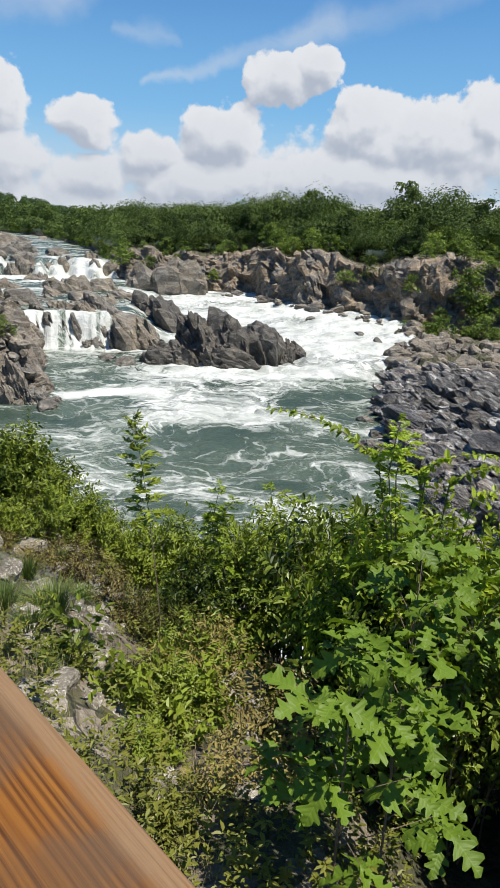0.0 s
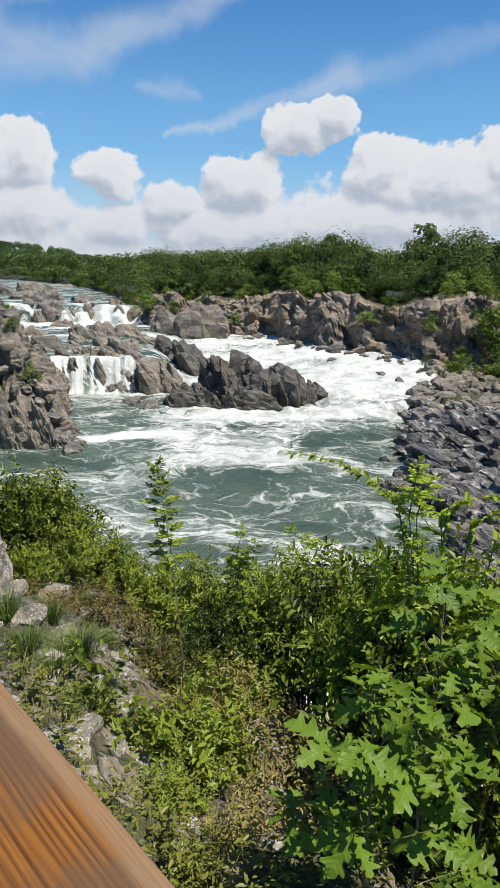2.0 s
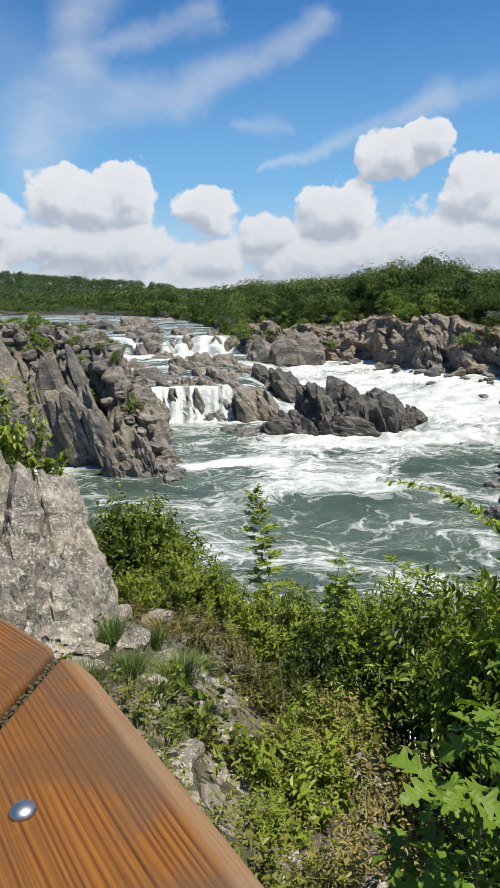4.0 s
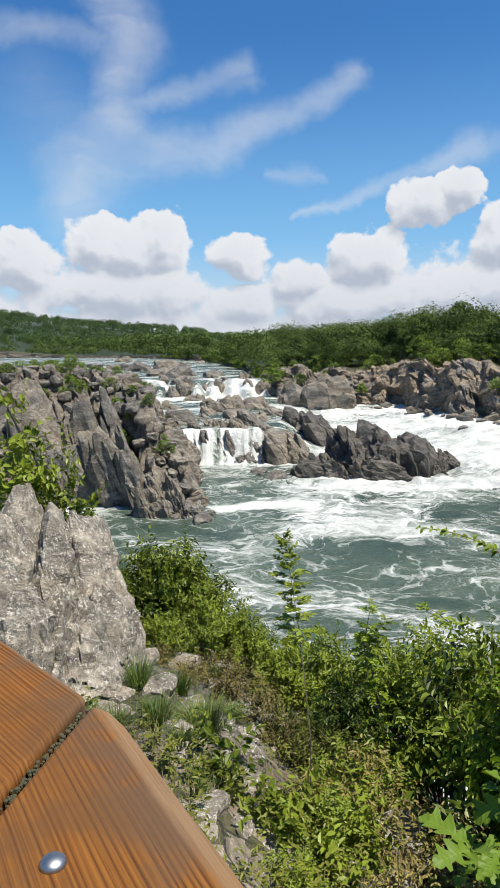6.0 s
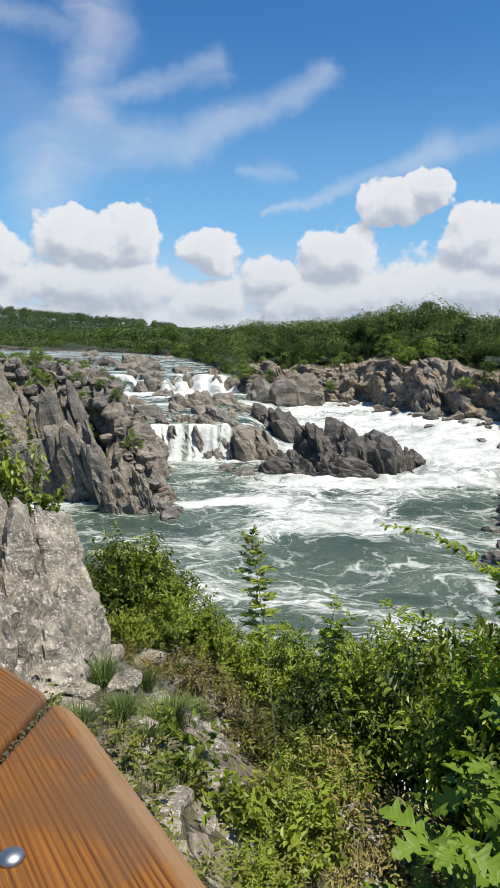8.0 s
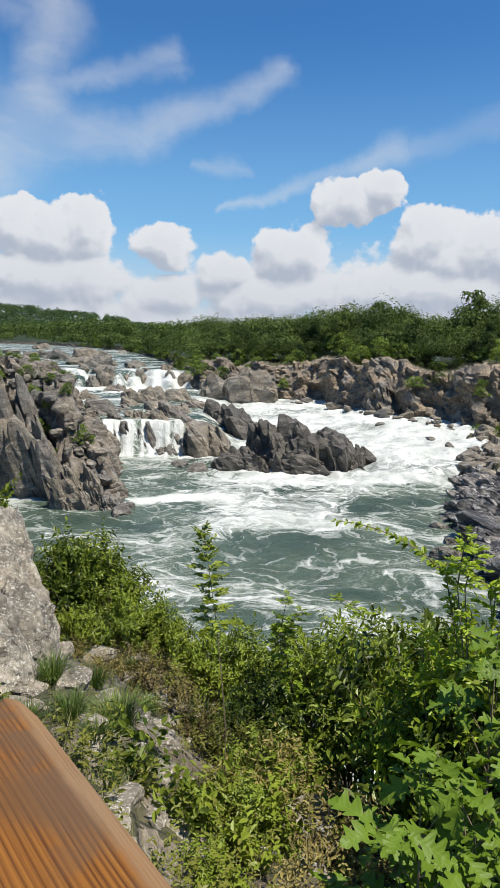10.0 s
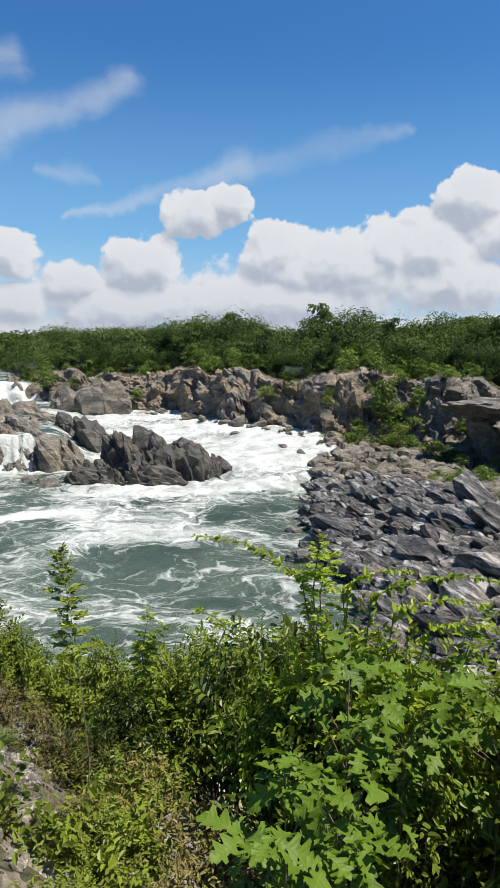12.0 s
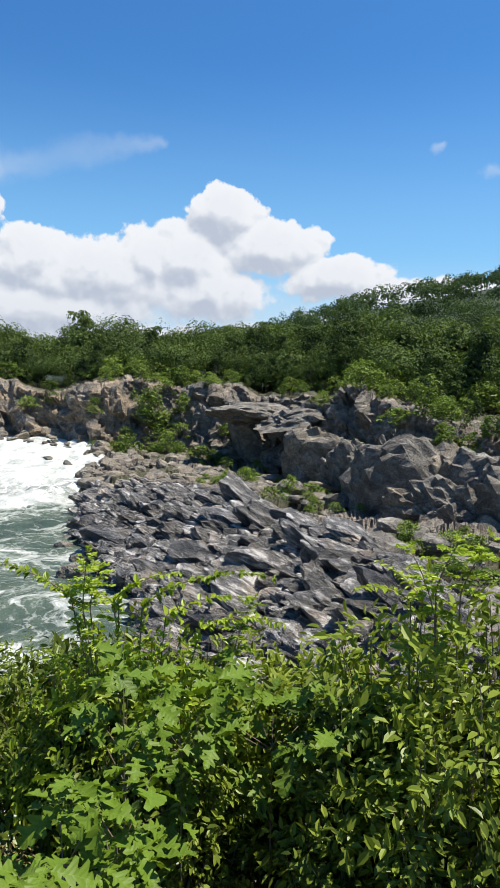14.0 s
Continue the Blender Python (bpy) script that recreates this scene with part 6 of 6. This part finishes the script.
    for az, el, s in ((-1.4, -29.0, 0.17), (2.8, -27.4, 0.2), (-2.4, -23.8, 0.22), (-5.7, -28.5, 0.2), (-0.7, -32.0, 0.14), (-4.0, -27.0, 0.16), (-8.6, -27.0, 0.2), (-7.2, -30.5, 0.18), (-3.0, -25.5, 0.15), (-10.2, -25.0, 0.22),
                      (10.6, -37.4, 0.34), (5.9, -34.4, 0.15), (8.8, -36.5, 0.28), (13.2, -36.6, 0.26), (11.8, -35.4, 0.2), (-6.4, -25.4, 0.22), (12.5, -40.0, 0.2), (-1.8, -37, 0.15), (3.0, -31.5, 0.12)):
        r = 6.0
        for k in range(12):
            r = (EYE - ground_z(az, r) - 0.06) / math.tan(radians(-el))
        boulder(az, r, ground_z(az, r) + 0.03, s, stones, ROCK_PALE, "small pale lichened stone on the slope", "stones on the slope", 0.75, "stone")
    for k in range(190):
        az, r = stones.uniform(-20, 16), stones.uniform(3.4, 9.5)
        boulder(az, r, ground_z(az, r), 0.05 + 0.2 * stones.uniform() ** 2, stones, ROCK_PALE, "small pale stone on the slope", "stones on the slope", 0.7, "stone")
    big = [shrub_meshes(620 + k, 0.55, 0.5, 8, 5, 4, 0.082, 0.5, LEAF_MID, 0.14) for k in range(2)]
    for k, (az, el) in enumerate(((7.2, -31.5), (4.8, -32.8), (-3.4, -33.5), (0.2, -36.5), (2.2, -34.8), (10.5, -34.5), (6.0, -38.5), (15.0, -33.5))):
        r = (EYE - 12.7) / math.tan(radians(-el))
        plant("seedling", "broad-leaved light green seedling among the weeds", "seedling", big[k % 2], az, r, 0.9 + 0.1 * (k % 3), k * 1.3, "seedlings")
    grass_tuft(-10.4, 6.5, 0.34, 0.4, 260, 1)
    grass_tuft(-5.0, 5.8, 0.42, 0.6, 460, 2)
    grass_tuft(-6.8, 5.2, 0.3, 0.5, 300, 3)
    grass_tuft(-3.2, 5.0, 0.28, 0.5, 300, 4)
    for k, (az, r) in enumerate(((-12.6, 5.6), (-8.4, 7.4), (-7.0, 6.6), (-9.0, 5.6), (-2.4, 6.6), (-4.0, 7.4), (-11.5, 7.0), (-15, 5.6), (-6.0, 4.6))):
        grass_tuft(az, r, 0.22 + 0.03 * (k % 4), 0.4, 220, 5 + k)
    undergrowth()
    dry_grass()


ROCK_PALE = rock_material("pale_rock", 0.35, 4.0, 0.85)
make_plants()
